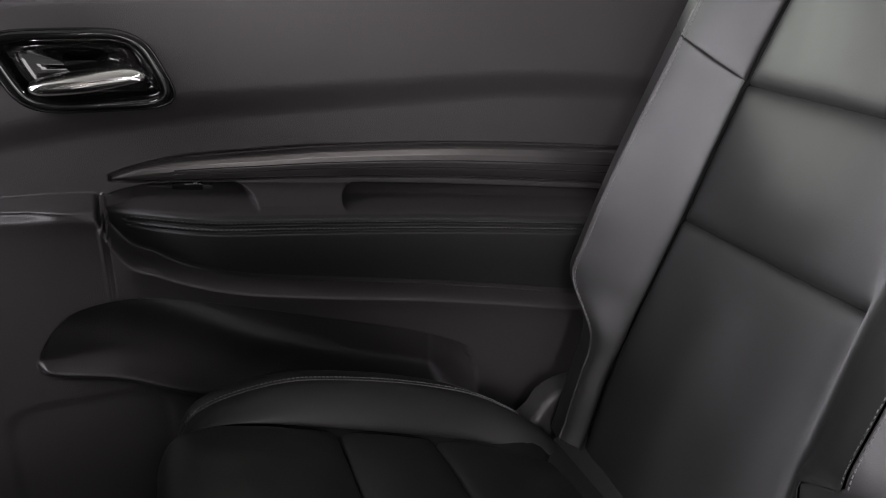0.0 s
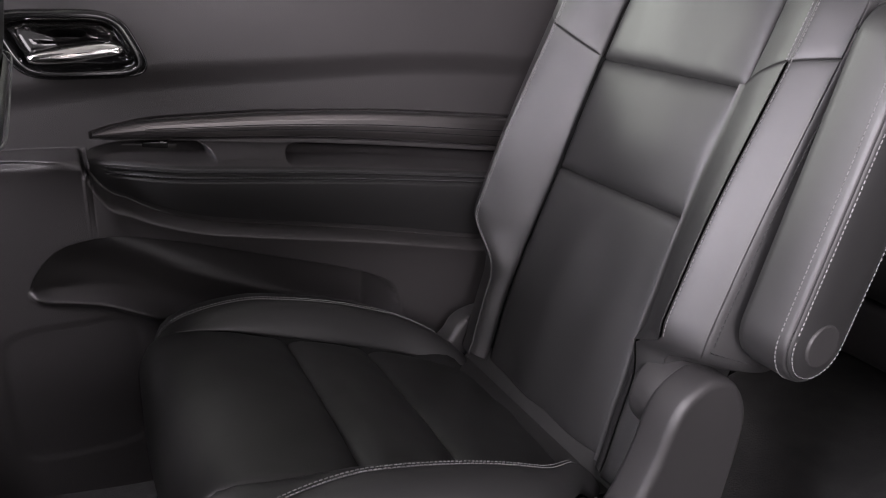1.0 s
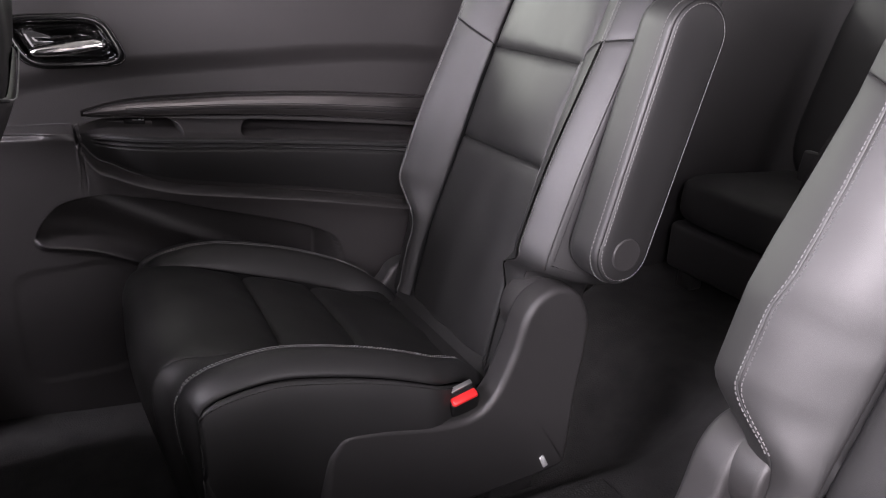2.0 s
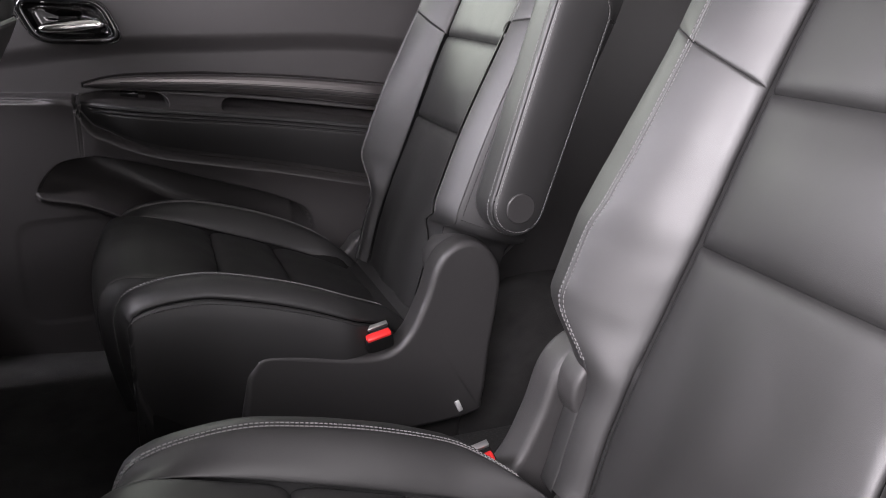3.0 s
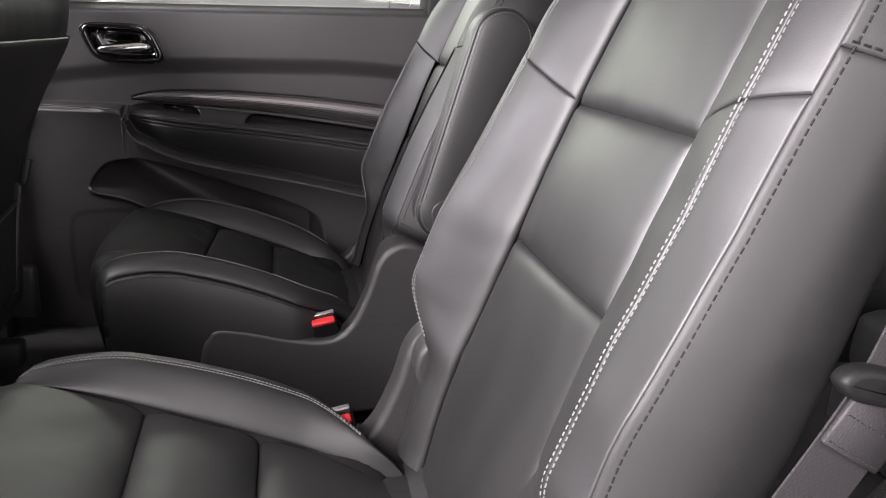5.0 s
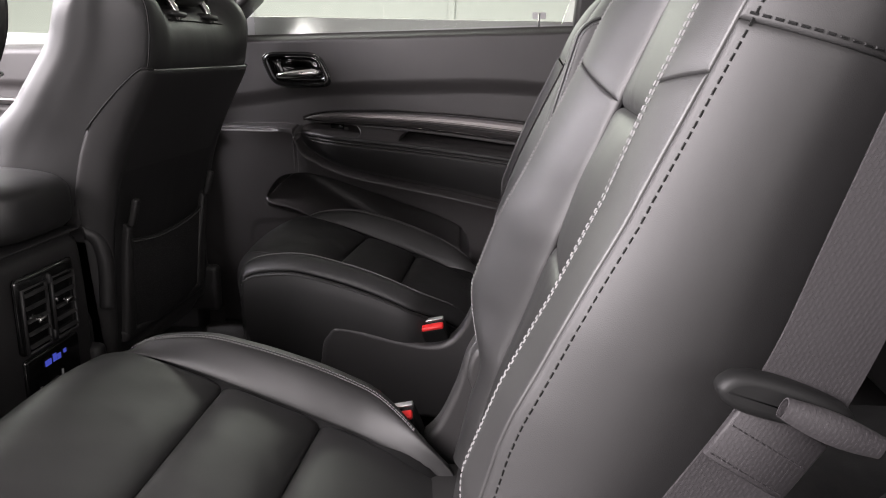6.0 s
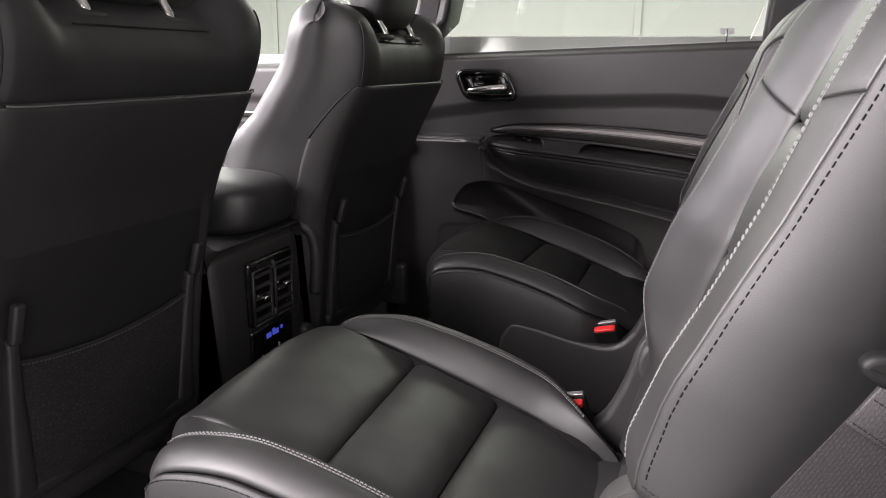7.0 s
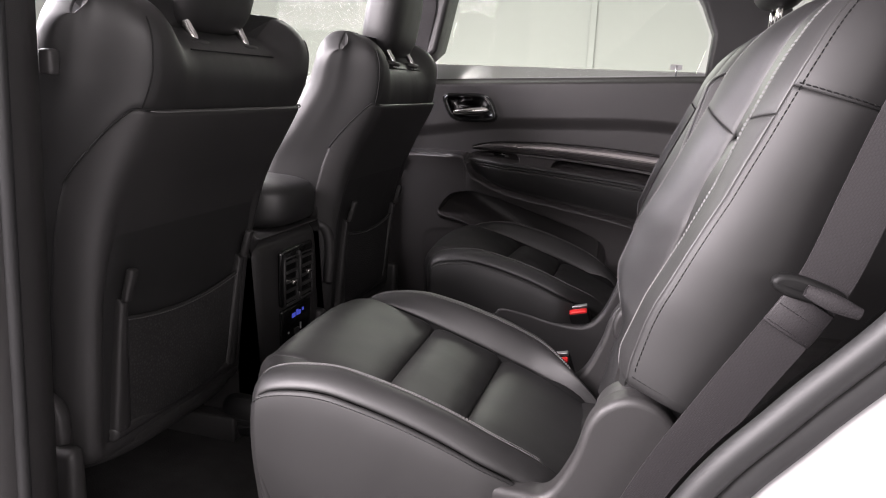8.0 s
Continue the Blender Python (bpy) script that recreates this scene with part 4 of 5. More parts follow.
# ---- front seats, seen from behind ----
def front_seat(cy, x0, heights, places, hx, label):
    """heights, places: the line of the seat's back, seen from the side."""
    seat = thing("front_seat", (x0 - 0.15, cy, FLOOR), label, "car seat", "front seats")
    inside = (x0 - 0.06, cy, 0.60)
    line = smooth_curve(list(zip(heights, places)), 90)
    ZF, SE = 0.25, 0.762

    def at(z, y, d):
        """d: behind the line of the back."""
        z = np.asarray(z, float)
        return np.stack([np.interp(z, line[:, 0], line[:, 1]) + d * 0.95, cy + y, z - d * 0.30 + 0 * y], axis=-1)

    def wide(z):
        return 0.925 + 0.075 * sm(0.30, 0.72, z)

    def crest(y):
        """Height of the top edge: a dip between two shoulders."""
        q = np.abs(y) / 0.255
        return 0.850 + 0.036 * sm(0.50, 0.70, q) - 0.045 * np.clip((q - 0.86) / 0.2, 0, 1) ** 2

    half = smooth_curve([(0.0, 0.0), (0.10, 0.0), (0.180, -0.001), (0.203, -0.006), (0.216, -0.017), (0.229, -0.040), (0.244, -0.080), (0.257, -0.118), (0.266, -0.150), (0.258, -0.182), (0.226, -0.20), (0.12, -0.19), (0.0, -0.185)], 84)
    ring = np.concatenate([half, np.stack([-half[-2:0:-1, 0], half[-2:0:-1, 1]], axis=1)])
    arc = np.concatenate([[0], np.cumsum(np.linalg.norm(np.diff(half, axis=0), axis=1))])
    reach = float(np.interp(0.236, half[:50, 0], arc[:50]))

    def skin(y, d, s):
        """Body of the back at the ring place (y, d), s from 0 at the foot to 1 at the crest."""
        ztop = crest(y) + (0.030 * (1 - sm(0.50, 0.70, np.abs(y) / 0.255))) * (1 - sm(-0.16, -0.10, np.asarray(d, float)))
        z = ZF + (ztop - ZF) * s
        k = np.clip((s - 0.89) / 0.11, 0, 1)
        low = np.clip((0.05 - s) / 0.05, 0, 1)
        r = np.clip(1 - k ** 3, 0, 1) ** (1 / 3) * (1 - 0.35 * low * low)
        dip = 0.008 * (1 - sm(0.10, 0.17, np.abs(y))) * sm(0.80, 0.95, s)
        deep = 1 + (np.interp(z, [0.45, 0.60, 0.66, 0.80, 0.87], [1.15, 1.02, 0.86, 0.74, 0.66]) - 1) * sm(0.03, 0.12, -np.asarray(d, float))
        return at(z, y * wide(z) * (1 - 0.03 * k ** 3 + 0.03 * sm(0.80, 1.0, s)), (-0.095 + (d + 0.095) * r) * deep - dip * (d > -0.09))

    rows = [skin(ring[:, 0], ring[:, 1], np.float64(s)) for s in np.concatenate([np.linspace(0, 0.89, 42), 0.89 + 0.109 * np.sin(np.linspace(0.08, math.pi / 2, 12))])]
    back = part("backrest", loft(np.array(rows)), LEATHER, seat, "black leather seat back")
    for sgn in (-1, 1):
        upper = lambda q, sgn=sgn: skin(np.float64(sgn * 0.2065), np.float64(-0.008), np.float64(0.80 + 0.17 * q)) + np.array((0.0006, 0, 0.0004))
        part("side_seam", tube([tuple(upper(q)) for q in np.linspace(0, 1, 24)], 0.0012, 6), THREAD_BLACK, back)

    part("top_seam", tube([tuple(skin(np.float64(y), np.float64(0.0), np.float64(0.972)) + np.array((0.0004, 0, 0.0006))) for y in np.linspace(-0.11, 0.11, 24)], 0.0011, 6), THREAD_BLACK, back)

    def shell(a, b):
        """Plastic shell with broad rounded side borders and a sunk middle."""
        q = np.abs(2 * a - 1)
        top = SE - 0.11 * np.clip((q - 0.82) / 0.18, 0, 1) ** 1.6
        z = ZF - 0.008 + (top - ZF + 0.008) * b
        y, d = np.interp(q * reach, arc, half[:, 0]), np.interp(q * reach, arc, half[:, 1])
        sunk = (1 - sm(0.66, 0.765, q)) * sm(0.03, 0.10, b) * (1 - sm(0.45, 0.92, b))
        foot = np.clip((0.05 - b) / 0.05, 0, 1)
        return at(z, np.sign(2 * a - 1) * y * wide(z) * 1.01, d + 0.007 - 0.013 * sunk - 0.03 * foot ** 2)

    cover("back_shell", shell, 0.5, 0.5, SHELL, back, inside, 72, 44, tuck=0.006, r=0.007, wrinkle=0.0, label="matt black plastic back shell")
    part("piping", tube([tuple(shell(np.float64(a), np.float64(1.0)) + np.array((0.001, 0, 0.0))) for a in np.linspace(0.12, 0.88, 40)], 0.0009, 6), THREAD, back, "pale seam line")
    part("side_seam", tube([tuple(shell(np.float64(a), np.float64(1.0)) + np.array((0.0005, 0, 0.0))) for a in np.linspace(0.0, 0.12, 14)], 0.0014, 6), THREAD_BLACK, back)
    part("side_seam", tube([tuple(shell(np.float64(a), np.float64(1.0)) + np.array((0.0005, 0, 0.0))) for a in np.linspace(0.88, 1.0, 14)], 0.0014, 6), THREAD_BLACK, back)
    part("bottom_bar", tube([tuple(at(np.float64(0.252), np.float64(y), np.float64(-0.012 - 0.03 * (abs(y) / 0.2) ** 4))) for y in np.linspace(-0.205, 0.205, 24)], 0.020, 16), PLASTIC, seat)
    # U-shaped frame of the map pocket: hooks, tapered side strips, bottom strip, net
    hw_, zt, zb = 0.156, 0.525, 0.292
    for s in (-1, 1):
        def strap(a, b, s=s):
            z = zb + (zt - 0.025 - zb) * b
            w = 0.021 - 0.011 * b
            return at(z, s * (hw_ - 0.010 * (1 - b) + (2 * a - 1) * w), 0.010 + 0.004 * np.sin(math.pi * a))
        r = cover("pocket_rail", strap, 0.035, 0.21, PLASTIC, seat, inside, 10, 14, tuck=0.012, r=0.008, wrinkle=0.0)
        part("hook", moved(box(-0.006, 0.006, -0.008, 0.008, -0.026, 0.024, 0.004, 3), Matrix.Translation(at(zt, s * hw_, 0.016)) @ pose(0, 0, 0, 0, 15, 0)), PLASTIC, r)

    def base_strip(a, b):
        return at(zb - 0.012 + 0.026 * b, (2 * a - 1) * (hw_ + 0.010), 0.010 + 0.003 * np.sin(math.pi * b))
    cover("pocket_foot", base_strip, 0.3, 0.026, PLASTIC, seat, inside, 20, 10, tuck=0.012, r=0.008, wrinkle=0.0)

    def net(a, b):
        zz = zb + (zt - 0.055 - 0.018 * 4 * a * (1 - a) - zb) * b
        w = hw_ - 0.010 * (1 - b)
        return at(zz, (2 * a - 1) * w, 0.006 + 0.012 * np.sin(math.pi * np.clip(b * 0.6 + 0.4, 0, 1)) * np.sin(math.pi * a))
    cover("pocket_net", net, 0.3, 0.2, NET, seat, inside, 20, 12, tuck=0.003, r=0.01, label="black mesh map pocket")
    part("net_hem", tube([tuple(net(np.float64(a), np.float64(1.0)) + np.array((0.001, 0, 0))) for a in np.linspace(0.01, 0.99, 24)], 0.003, 8), LEATHER_SIDE, seat)
    stitches("stitching", lambda q: net(np.float64(0.02 + 0.96 * q), np.float64(0.985)) + np.array((0.0035, 0, 0)), lambda c: (1, 0, 0.3), THREAD, seat, pitch=0.006, length=0.0036, width=0.0016, label="grey hem stitching")
    # headrest on chrome posts
    hz = 0.957
    head = part("headrest", moved(pillow(0, 0, 0, 0.048, 0.100, 0.090, 3.4), pose(hx - 0.026, cy, hz, 0, 10, 0)), LEATHER, seat, "black leather headrest")
    for s in (-1, 1):
        bend = smooth_curve([(hx - 0.006, cy + 0.068 * s, 0.80), (hx, cy + 0.068 * s, 0.850), (hx - 0.010, cy + 0.068 * s, 0.874), (hx - 0.028, cy + 0.066 * s, 0.91)], 24)
        part("post", tube([tuple(p) for p in bend], 0.0068, 12), CHROME, head)
        part("post_collar", moved(pillow(0, 0, 0, 0.016, 0.026, 0.006, n=16, m=8), pose(hx - 0.002, cy + 0.068 * s, 0.852, 0, 8, 0)), SHELL, seat)
    # cushion, side cover and rails
    part("cushion", box(x0 - 0.60, x0 - 0.08, cy - 0.24, cy + 0.24, 0.24, 0.40, 0.05, 4), LEATHER_SIDE, seat)
    for s in (-1, 1):
        part("side_cover", box(x0 - 0.55, x0 + 0.0, cy + s * 0.245 - 0.015, cy + s * 0.245 + 0.015, 0.20, 0.31, 0.012, 3), SHELL, seat)
        part("recliner_cover", moved(pillow(0, 0, 0, 0.06, 0.018, 0.065, n=24, m=12), pose(x0 - 0.085, cy + s * 0.235, 0.315)), SHELL, seat)
        part("seat_rail", box(x0 - 0.58, x0 - 0.02, cy + s * 0.19 - 0.02, cy + s * 0.19 + 0.02, FLOOR - 0.002, FLOOR + 0.05, 0.006), SHELL, seat)
    part("seat_pan", box(x0 - 0.56, x0 - 0.20, cy - 0.19, cy + 0.19, FLOOR + 0.045, 0.26, 0.015, 3), SHELL, seat)
    return seat


BACK_Z = (0.20, 0.30, 0.46, 0.525, 0.60, 0.66, 0.70, 0.757, 0.80, 0.84, 0.95)
front_seat(-0.372, -0.584, BACK_Z, (-0.61, -0.602, -0.588, -0.578, -0.562, -0.54, -0.518, -0.487, -0.468, -0.462, -0.45), -0.508, "black leather driver seat with a mesh map pocket on its back")
front_seat(0.348, -0.556, BACK_Z, (-0.575, -0.568, -0.556, -0.546, -0.528, -0.504, -0.484, -0.456, -0.447, -0.444, -0.436), -0.474, "black leather front passenger seat with a mesh map pocket")

# ---- centre console ----
con = thing("centre_console", (-0.8, 0.0, FLOOR), "black centre console with rear air vents and padded lid", "console")
o = [(-1.25, 0.13), (-0.60, 0.13), (-0.575, 0.16), (-0.572, 0.30), (-0.578, 0.46), (-0.592, 0.50), (-0.63, 0.515), (-1.25, 0.50)]
part("console_body", slab(smooth_curve(o, 8 * 9, True), -0.170, 0.120, 0.034, 7), PLASTIC, con)
lid = part("lid", pillow(-0.775, 0.008, 0.560, 0.215, 0.104, 0.052, 4.2), LEATHER, con, "padded leather console lid")
fx = -0.566
vent = part("vent_bezel", moved(box(-0.006, 0.006, -0.070, 0.070, -0.058, 0.058, 0.008, 3), pose(fx - 0.004, -0.012, 0.418)), GLOSS, con, "gloss black rear vent panel")
for s in (-1, 1):
    c = s * 0.034 - 0.012
    fr = part("vent_frame", tube([(fx + 0.003, c + y, z) for y, z in ((-0.027, 0.362), (-0.027, 0.458), (0.027, 0.458), (0.027, 0.362), (-0.027, 0.362))], 0.0028, 8), PLASTIC, vent)
    for k in range(5):
        z = 0.372 + 0.0195 * k
        part("slat", moved(box(-0.006, 0.006, -0.025, 0.025, -0.0014, 0.0014, 0.001, 1), pose(fx + 0.002, c, z, 0, 24, 0)), PLASTIC, vent, smooth=False)
    part("vent_knob", moved(box(-0.005, 0.005, -0.008, 0.008, -0.004, 0.004, 0.002), pose(fx + 0.009, c, 0.408 + 0.008 * (s > 0), 0, 15, 0)), CHROME, vent, "chrome vent knob")
    part("vent_wheel", moved(pillow(0, 0, 0, 0.005, 0.003, 0.008, n=12, m=8), pose(fx + 0.003, -0.012, 0.415 + 0.044 * s)), PLASTIC, vent)
cp = part("control_panel", moved(box(-0.005, 0.005, -0.066, 0.066, -0.035, 0.040, 0.006, 3), pose(fx - 0.005, -0.012, 0.312)), GLOSS, con, "gloss black control panel with blue display and sockets")
for k, (y, z, w, h) in enumerate(((-0.018, 0.322, 0.007, 0.0045), (-0.002, 0.324, 0.004, 0.006), (0.008, 0.322, 0.005, 0.0045), (0.024, 0.325, 0.003, 0.003))):
    part("display_bar", box(fx + 0.0002, fx + 0.0014, y - 0.012 - w, y - 0.012 + w, z + 0.010 - h, z + 0.010 + h, 0), BLUE, cp, smooth=False)
part("usb_socket", box(fx - 0.001, fx + 0.003, -0.028, -0.008, 0.290, 0.302, 0.001), SHELL, cp)
part("socket_mark", box(fx + 0.0001, fx + 0.0012, 0.000, 0.004, 0.294, 0.308, 0), GREYMARK, cp, smooth=False)
part("socket_mark", box(fx + 0.0001, fx + 0.0012, -0.054, -0.050, 0.298, 0.302, 0), GREYMARK, cp, smooth=False)
part("side_trim", tube([tuple(p) for p in smooth_curve([(-0.60, 0.128, 0.50), (-0.575, 0.140, 0.485), (-0.565, 0.146, 0.44), (-0.568, 0.146, 0.36)], 30)], 0.013, 12), PLASTIC, con)
boot = part("rubber_boot", pillow(-0.60, -0.15, 0.165, 0.052, 0.042, 0.048, 2.5), RUBBER, con, "ribbed black rubber boot")
for k in range(5):
    z, w = 0.150 + 0.013 * k, 1.0 - 0.02 * k * k
    part("rib", tube([(-0.60 + 0.052 * w * math.cos(t), -0.15 + 0.042 * w * math.sin(t), z) for t in np.linspace(0, 2 * math.pi, 33)], 0.003, 8, caps=False), RUBBER, boot)
plug = part("floor_plug", loft(np.array([[(-0.700 + r * math.cos(t), -0.150 + r * math.sin(t), FLOOR + h) for t in np.linspace(0, 2 * math.pi, 28, endpoint=False)] for r, h in ((0.040, -0.002), (0.039, 0.008), (0.034, 0.013), (0.020, 0.015))])), RUBBER)
tagged(plug, "round black rubber plug on the carpet behind the driver seat", "floor plug")

# ---- far front door behind the seats ----
fd = thing("door_2", (-1.0, 0.74, 0.12), "closed black front passenger door lit by its window", "car door", kind="structure")
xs, ss = np.linspace(-1.55, -0.60, 120), np.linspace(0, 1, 110)
X, S = np.meshgrid(xs, ss, indexing="ij")
sill = 0.80 + 0.035 * (X + 0.9)
Z = 0.12 + (sill - 0.12) * S
rel = 0.012 * sm(-0.01, 0.006, Z - 0.70) + 0.055 * (1 - sm(0.615, 0.635, Z)) * sm(0.50, 0.61, Z) + 0.02 * (1 - sm(0.49, 0.51, Z)) - 0.03 * sm(-0.022, 0, Z - sill) ** 2
P = np.stack([X, 0.735 - rel, Z], axis=2)
l1 = P[:, -1:, :].copy()
l1[..., 1] += 0.06
bm = grid_bm(np.concatenate([P, l1], axis=1))
bmesh.ops.recalc_face_normals(bm, faces=bm.faces)
part("door_panel", bm, DOORSKIN, fd)
part("satin_blade", tube([(x, 0.722, 0.655 - 0.02 * (x + 0.9)) for x in np.linspace(-1.4, -0.66, 12)], 0.014, 12, 0.6), TRIM, fd, "satin dark metal trim blade")
part("switch_panel", moved(box(-0.10, 0.10, -0.02, 0.02, -0.004, 0.004, 0.003), pose(-0.95, 0.695, 0.634)), GLOSS, fd)
part("door_outer_skin", box(-1.6, -0.60, 0.81, 0.84, 0.05, 0.82, 0.004), PAINT, fd)
w2 = thing("window_2", (-1.0, 0.75, 0.80), "clear closed side window of the front door", "window", kind="structure")
p2 = part("pane", slab([(-1.30, 0.79), (-0.60, 0.81), (-0.56, 1.22), (-0.95, 1.2)], 0.755, 0.759, 0.001, 1), GLASS, w2, smooth=False)
p2.visible_shadow = False

# front passenger belt hanging beside the middle pillar
fb = part("seat_belt", loft(np.array([[(x + dx, y + dy, z) for dx, dy in ((-0.022, 0), (0.022, 0.008), (0.022, 0.010), (-0.022, 0.002))] for x, y, z in ((-0.50, 0.655, 1.18), (-0.515, 0.652, 1.0), (-0.545, 0.665, 0.86), (-0.66, 0.70, 0.72), (-0.68, 0.70, 0.2))])), WEB, smooth=False)
tagged(fb, "dark webbing seat belt hanging beside the middle pillar", "seat belt")

# ---- near side: belt of the near chair, pillars, door opening ----
def ribbon(points, across, half_w, thick):
    rows = []
    for i, p in enumerate(points):
        p = np.array(p, float)
        d = np.array(points[min(i + 1, len(points) - 1)], float) - np.array(points[max(i - 1, 0)], float)
        d /= np.linalg.norm(d)
        w = np.array(across, float)
        w = w - d * (w @ d)
        w /= np.linalg.norm(w)
        n = np.cross(d, w)
        rows.append([p - w * half_w - n * thick, p + w * half_w - n * thick, p + w * half_w + n * thick, p - w * half_w + n * thick])
    return loft(np.array(rows))


belt = thing("seat_belt", (0.26, -0.655, 0.64), "grey woven seat belt with a black tongue beside the near chair", "seat belt")
strap = smooth_curve([(0.09, -0.668, 0.26), (0.150, -0.664, 0.415), (0.210, -0.660, 0.525), (0.262, -0.656, 0.612), (0.284, -0.652, 0.655), (0.305, -0.650, 0.725), (0.335, -0.645, 0.82), (0.40, -0.63, 1.0), (0.44, -0.61, 1.15)], 60)
part("webbing", ribbon([tuple(p) for p in strap], (0.9, 0.05, -0.45), 0.0235, 0.0008), WEB, belt, smooth=False)
tong = pose(0.276, -0.664, 0.632, 0, 6, 0)
ring = smooth_curve([(-0.036, -0.004), (-0.030, 0.007), (-0.010, 0.011), (0.022, 0.009), (0.031, 0.002), (0.026, -0.006), (-0.020, -0.011)], 48, True)
tg = part("tongue", moved(slab(ring, -0.007, 0.008, 0.005, 4), tong @ pose(-0.007, 0.003, 0.006, 0, 10, 0)), BUCKLE, belt, "black plastic belt tongue")
fold = [(0.0080 * math.cos(t) - 0.0018, 0.0055 * math.sin(t)) for t in np.linspace(-2.6, 2.3, 26)]
rows = []
for q in np.linspace(0, 1, 14):
    grow = 0.75 + 0.35 * math.sin(math.pi * q)
    ring_o = [(-0.0245 + 0.049 * q, -0.0045 - u * grow, w * grow) for w, u in fold]
    ring_i = [(-0.0245 + 0.049 * q, -0.0045 - u * grow * 0.80, w * grow * 0.84) for w, u in reversed(fold)]
    rows.append(ring_o + ring_i)
part("sewn_loop", moved(loft(np.array(rows)), tong @ pose(0.008, -0.009, 0.005, 0, 14, 0)), WEB, tg, auto=50)
tail = pose(0.2605, -0.6610, 0.612, 0, 30, 2)
part("loop_tail", moved(box(-0.0237, 0.0237, -0.0026, 0.0018, -0.017, 0.020, 0.001, 1), tail), WEB, tg)
for dz in (-0.014, 0.004):
    q0, q1 = tail @ Vector((-0.0225, -0.0028, dz)), tail @ Vector((0.0225, -0.0028, dz))
    stitches("stitching", lambda q, q0=q0, q1=q1: np.array(q0.lerp(q1, q)), lambda c: (0, -1, 0), WEB, tg, pitch=0.0034, length=0.0026, width=0.0016, rise=-0.0002, label="grey box stitching")

# rear edge of the near door opening, swept along its curve
edge = smooth_curve([(-0.30, 0.015), (-0.02, 0.10), (0.06, 0.24), (0.161, 0.456), (0.235, 0.560), (0.308, 0.650), (0.38, 0.76), (0.43, 0.92), (0.44, 1.08), (0.40, 1.25)], 90)
tg2 = np.gradient(edge, axis=0)
tg2 /= np.linalg.norm(tg2, axis=1, keepdims=True)
nout = np.stack([tg2[:, 1], -tg2[:, 0]], axis=1)


def sweep(profile):
    """profile: (offset outward in the plane of the opening, y)."""
    return grid_bm(np.array([[(e[0] + n[0] * o, y, e[1] + n[1] * o) for o, y in profile] for e, n in zip(edge, nout)]))


def sweep_part(name, profile, mat, label, category):
    bm = sweep(profile)
    bmesh.ops.recalc_face_normals(bm, faces=bm.faces)
    return tagged(part(name, bm, mat), label, category, kind="structure")


sweep_part("trim_door_opening", [(0.14, -0.58), (0.055, -0.655), (0.035, -0.690), (0.014, -0.714), (0.004, -0.722)], SHELL, "black plastic trim inside the door opening", "trim")
seal = [(0.018 + 0.014 * math.cos(t), -0.735 + 0.014 * math.sin(t)) for t in np.linspace(-0.2, 2 * math.pi - 0.2, 16)]
sweep_part("trim_door_seal", seal, RUBBER, "black rubber seal round the door opening", "door seal")
sweep_part("trim_seal_flap", [(0.026, -0.730), (0.034, -0.739), (0.046, -0.741), (0.052, -0.738), (0.054, -0.730)], RUBBER, "black rubber flap of the door seal", "door seal")
sweep_part("trim_body_side", [(0.046, -0.732), (0.060, -0.736), (0.075, -0.745), (0.11, -0.752), (0.13, -0.765), (0.135, -0.80), (0.15, -0.85), (0.5, -0.90), (0.55, -0.80), (0.5, -0.62), (0.1, -0.60), (0.046, -0.66)], PAINT, "white painted door jamb and rear wing of the car", "car body")

# unseen closed near front door ahead of the pillar, added to shade the seat
nd = thing("door_3", (-1.15, -0.78, 0.05), "unseen closed near front door, black, added to shade the driver seat", "car door", kind="structure")
part("door_panel", box(-1.65, -0.655, -0.80, -0.715, 0.05, 0.815, 0.02, 3), DOORSKIN, nd)
part("door_outer_skin", box(-1.65, -0.655, -0.86, -0.803, 0.02, 0.805, 0.02, 3), PAINT, nd)

# near middle pillar
def bar_profile(ring, zs, lean=0.0):
    return loft(np.array([[(x + lean * (z - 0.6), y, z) for x, y in ring] for z in zs]))


zs = np.linspace(-0.05, 1.32, 14)
tagged(part("trim_near_pillar", bar_profile([(-0.66, -0.80), (-0.556, -0.80), (-0.540, -0.79), (-0.528, -0.765), (-0.524, -0.735), (-0.530, -0.705), (-0.56, -0.69), (-0.66, -0.69)], zs, 0.03), PLASTIC), "black plastic trim of the near middle pillar", "pillar", kind="structure")
tagged(part("trim_near_seal", bar_profile([(-0.527 + 0.008 * math.cos(t), -0.758 + 0.008 * math.sin(t)) for t in np.linspace(0, 2 * math.pi, 12, endpoint=False)], zs, 0.03), RUBBER), "black rubber door seal on the near pillar", "door seal", kind="structure")
tagged(part("trim_sill", box(-0.60, 0.0, -0.82, -0.70, -0.02, 0.11, 0.02, 3), PLASTIC), "black plastic sill plate of the open door", "sill", kind="structure")
tagged(part("car_body_side", box(-0.62, 0.1, -0.92, -0.80, -0.35, 0.06, 0.04, 4), PAINT), "white painted rocker panel of the car", "car body", kind="structure")
tagged(part("trim_near_roof_rail", box(-0.9, 2.0, -0.76, -0.62, 1.24, 1.36, 0.02), HEADLINER), "grey roof rail above the door opening", "roof rail", kind="structure")
tagged(part("trim_near_quarter", box(0.60, 2.0, -0.80, -0.62, 0.10, 0.86, 0.03), PLASTIC), "black plastic quarter trim beside the third row", "side trim", kind="structure")
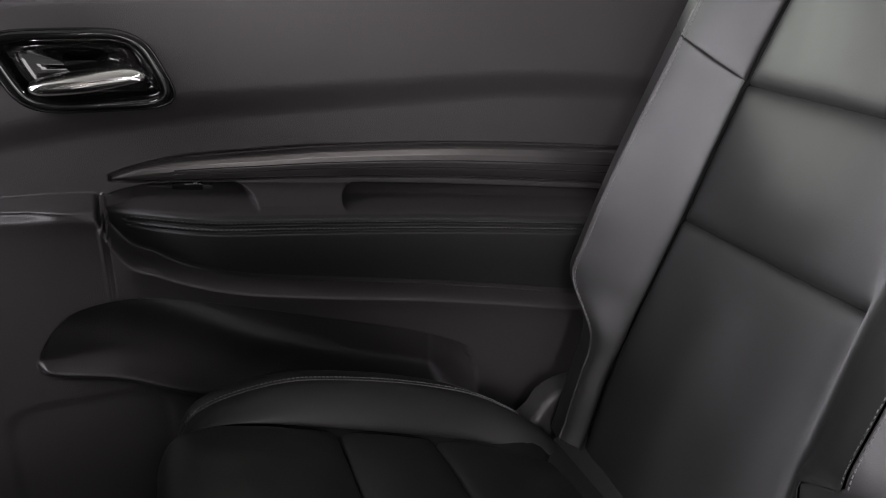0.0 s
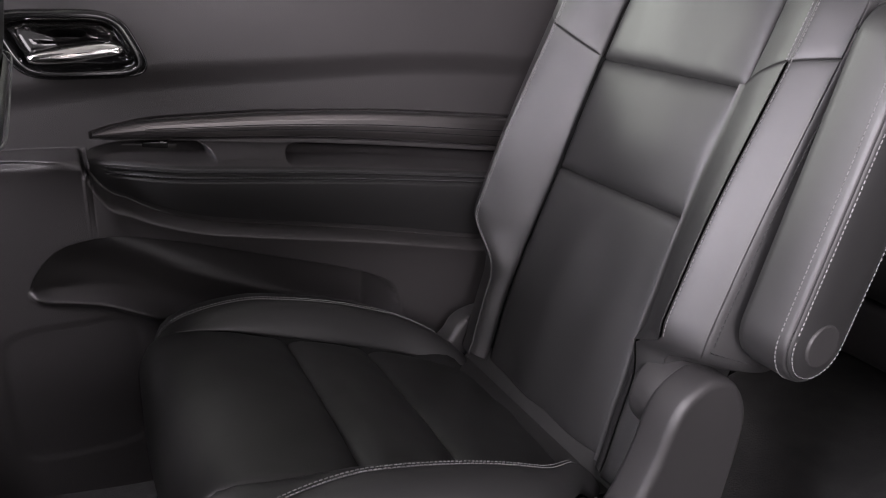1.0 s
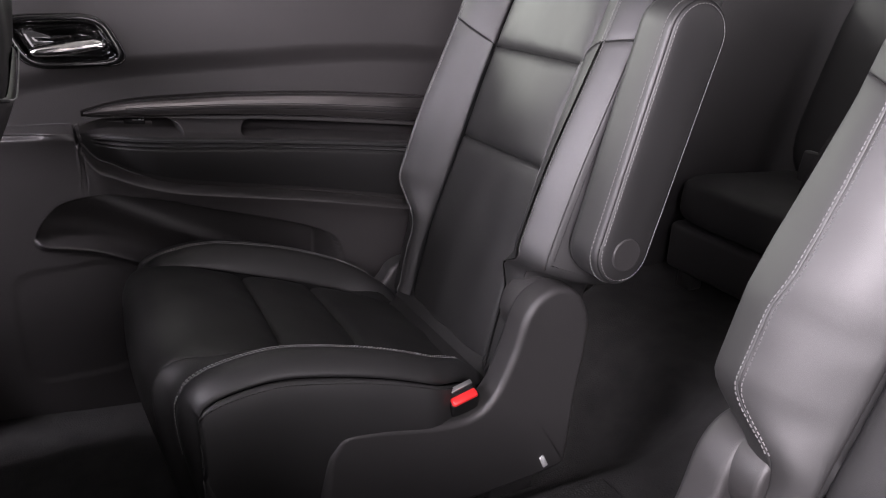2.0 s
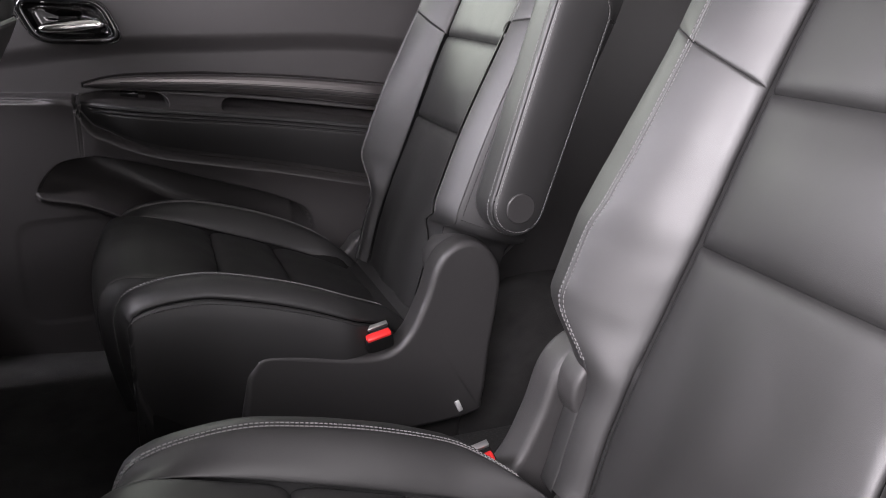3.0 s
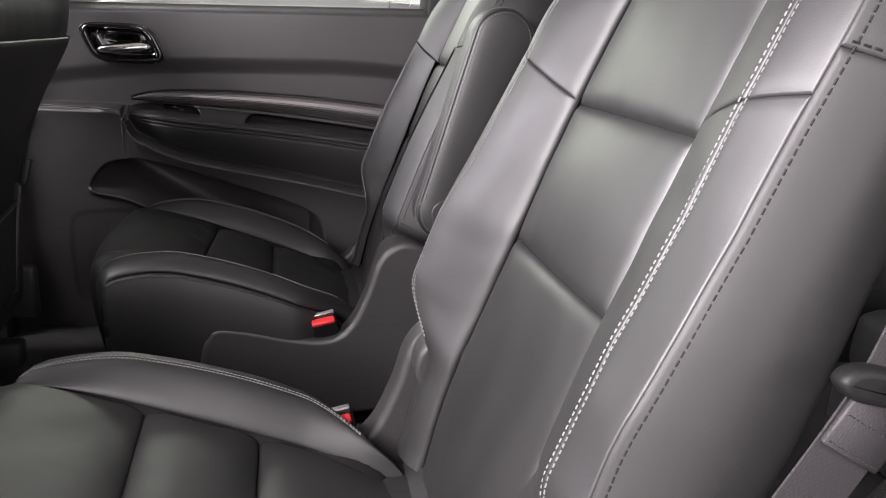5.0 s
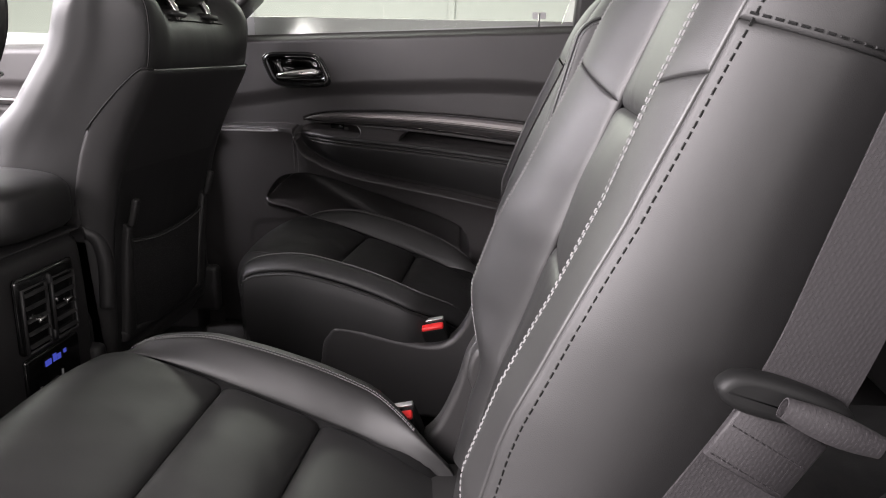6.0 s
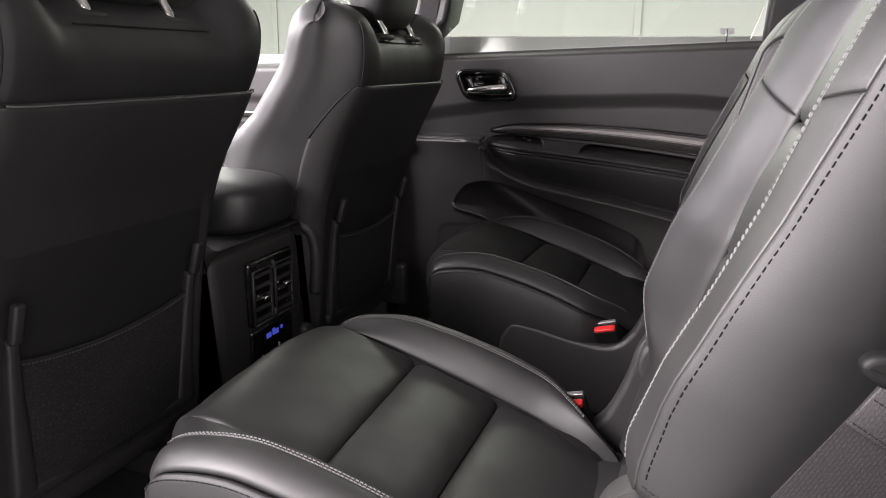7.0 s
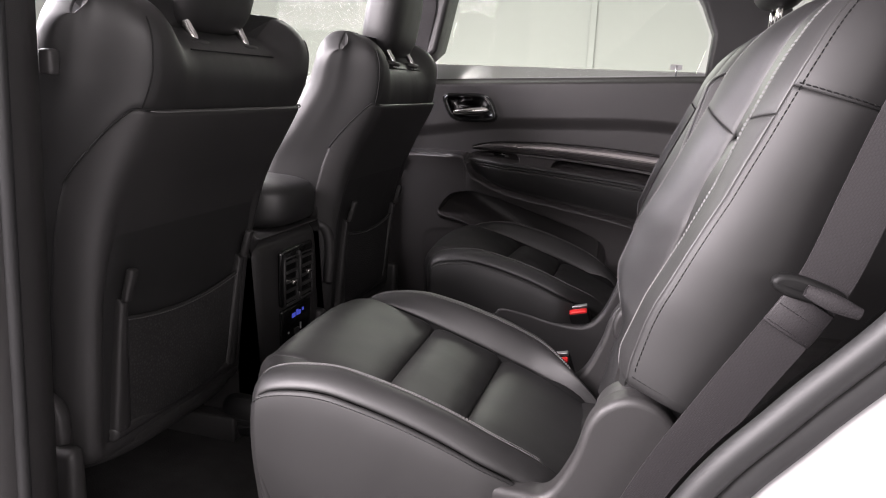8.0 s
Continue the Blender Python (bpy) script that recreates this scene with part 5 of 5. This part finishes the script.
part_ = part("belt_adjuster", moved(box(-0.010, 0.008, -0.008, 0.008, -0.014, 0.014, 0.004), pose(-0.522, -0.69, 0.815)), SHELL)
tagged(part_, "small black belt guide on the near pillar", "belt guide")

# ---- third row ----
def third_row(cy):
    s = thing("third_row_seat", (0.95, cy, FLOOR + 0.1), "dark folding third-row seat behind the captain chairs", "car seat", "third-row seats")
    part("cushion", moved(pillow(0, 0, 0, 0.235, 0.27, 0.055, 5.5), pose(0.965, cy, 0.405, 0, 4, 0)), LEATHER_SIDE, s)
    part("cushion_base", box(0.745, 1.15, cy - 0.25, cy + 0.25, 0.26, 0.365, 0.015, 3), SHELL, s)
    part("backrest", moved(pillow(0, 0, 0, 0.06, 0.27, 0.27, 4.5), pose(1.20, cy, 0.66, 0, 20, 0)), LEATHER_SIDE, s)
    h = part("headrest", pillow(1.33, cy, 0.98, 0.045, 0.11, 0.07, 3.0), LEATHER_SIDE, s)
    for k in (-1, 1):
        part("post", tube([(1.29, cy + 0.05 * k, 0.88), (1.32, cy + 0.05 * k, 0.95)], 0.006), CHROME, h)
        part("leg", box(0.76, 0.80, cy + 0.2 * k - 0.02, cy + 0.2 * k + 0.02, FLOOR + 0.098, 0.36, 0.006), SHELL, s)


third_row(0.33)
third_row(-0.33)
strap = thing("pull_strap", (0.80, 0.31, 0.50), "grey pull strap with a black buckle on the third-row seat", "strap")
part("webbing", ribbon([tuple(p) for p in smooth_curve([(0.76, 0.285, 0.475), (0.755, 0.278, 0.52), (0.76, 0.272, 0.56), (0.80, 0.268, 0.62)], 16)], (0.2, 1, 0), 0.011, 0.0012), WEB, strap, smooth=False)
part("clip", moved(box(-0.010, 0.010, -0.018, 0.018, -0.028, 0.028, 0.005, 2), pose(0.775, 0.290, 0.553, 0, 10, 0)), PLASTIC, strap)

# rubber mat on the tunnel between the chairs
mat_ = part("floor_mat", box(-0.16, 0.20, -0.10, 0.10, FLOOR + 0.072, FLOOR + 0.084, 0.004), NET)
tagged(mat_, "black ribbed rubber mat on the carpet between the chairs", "floor mat")
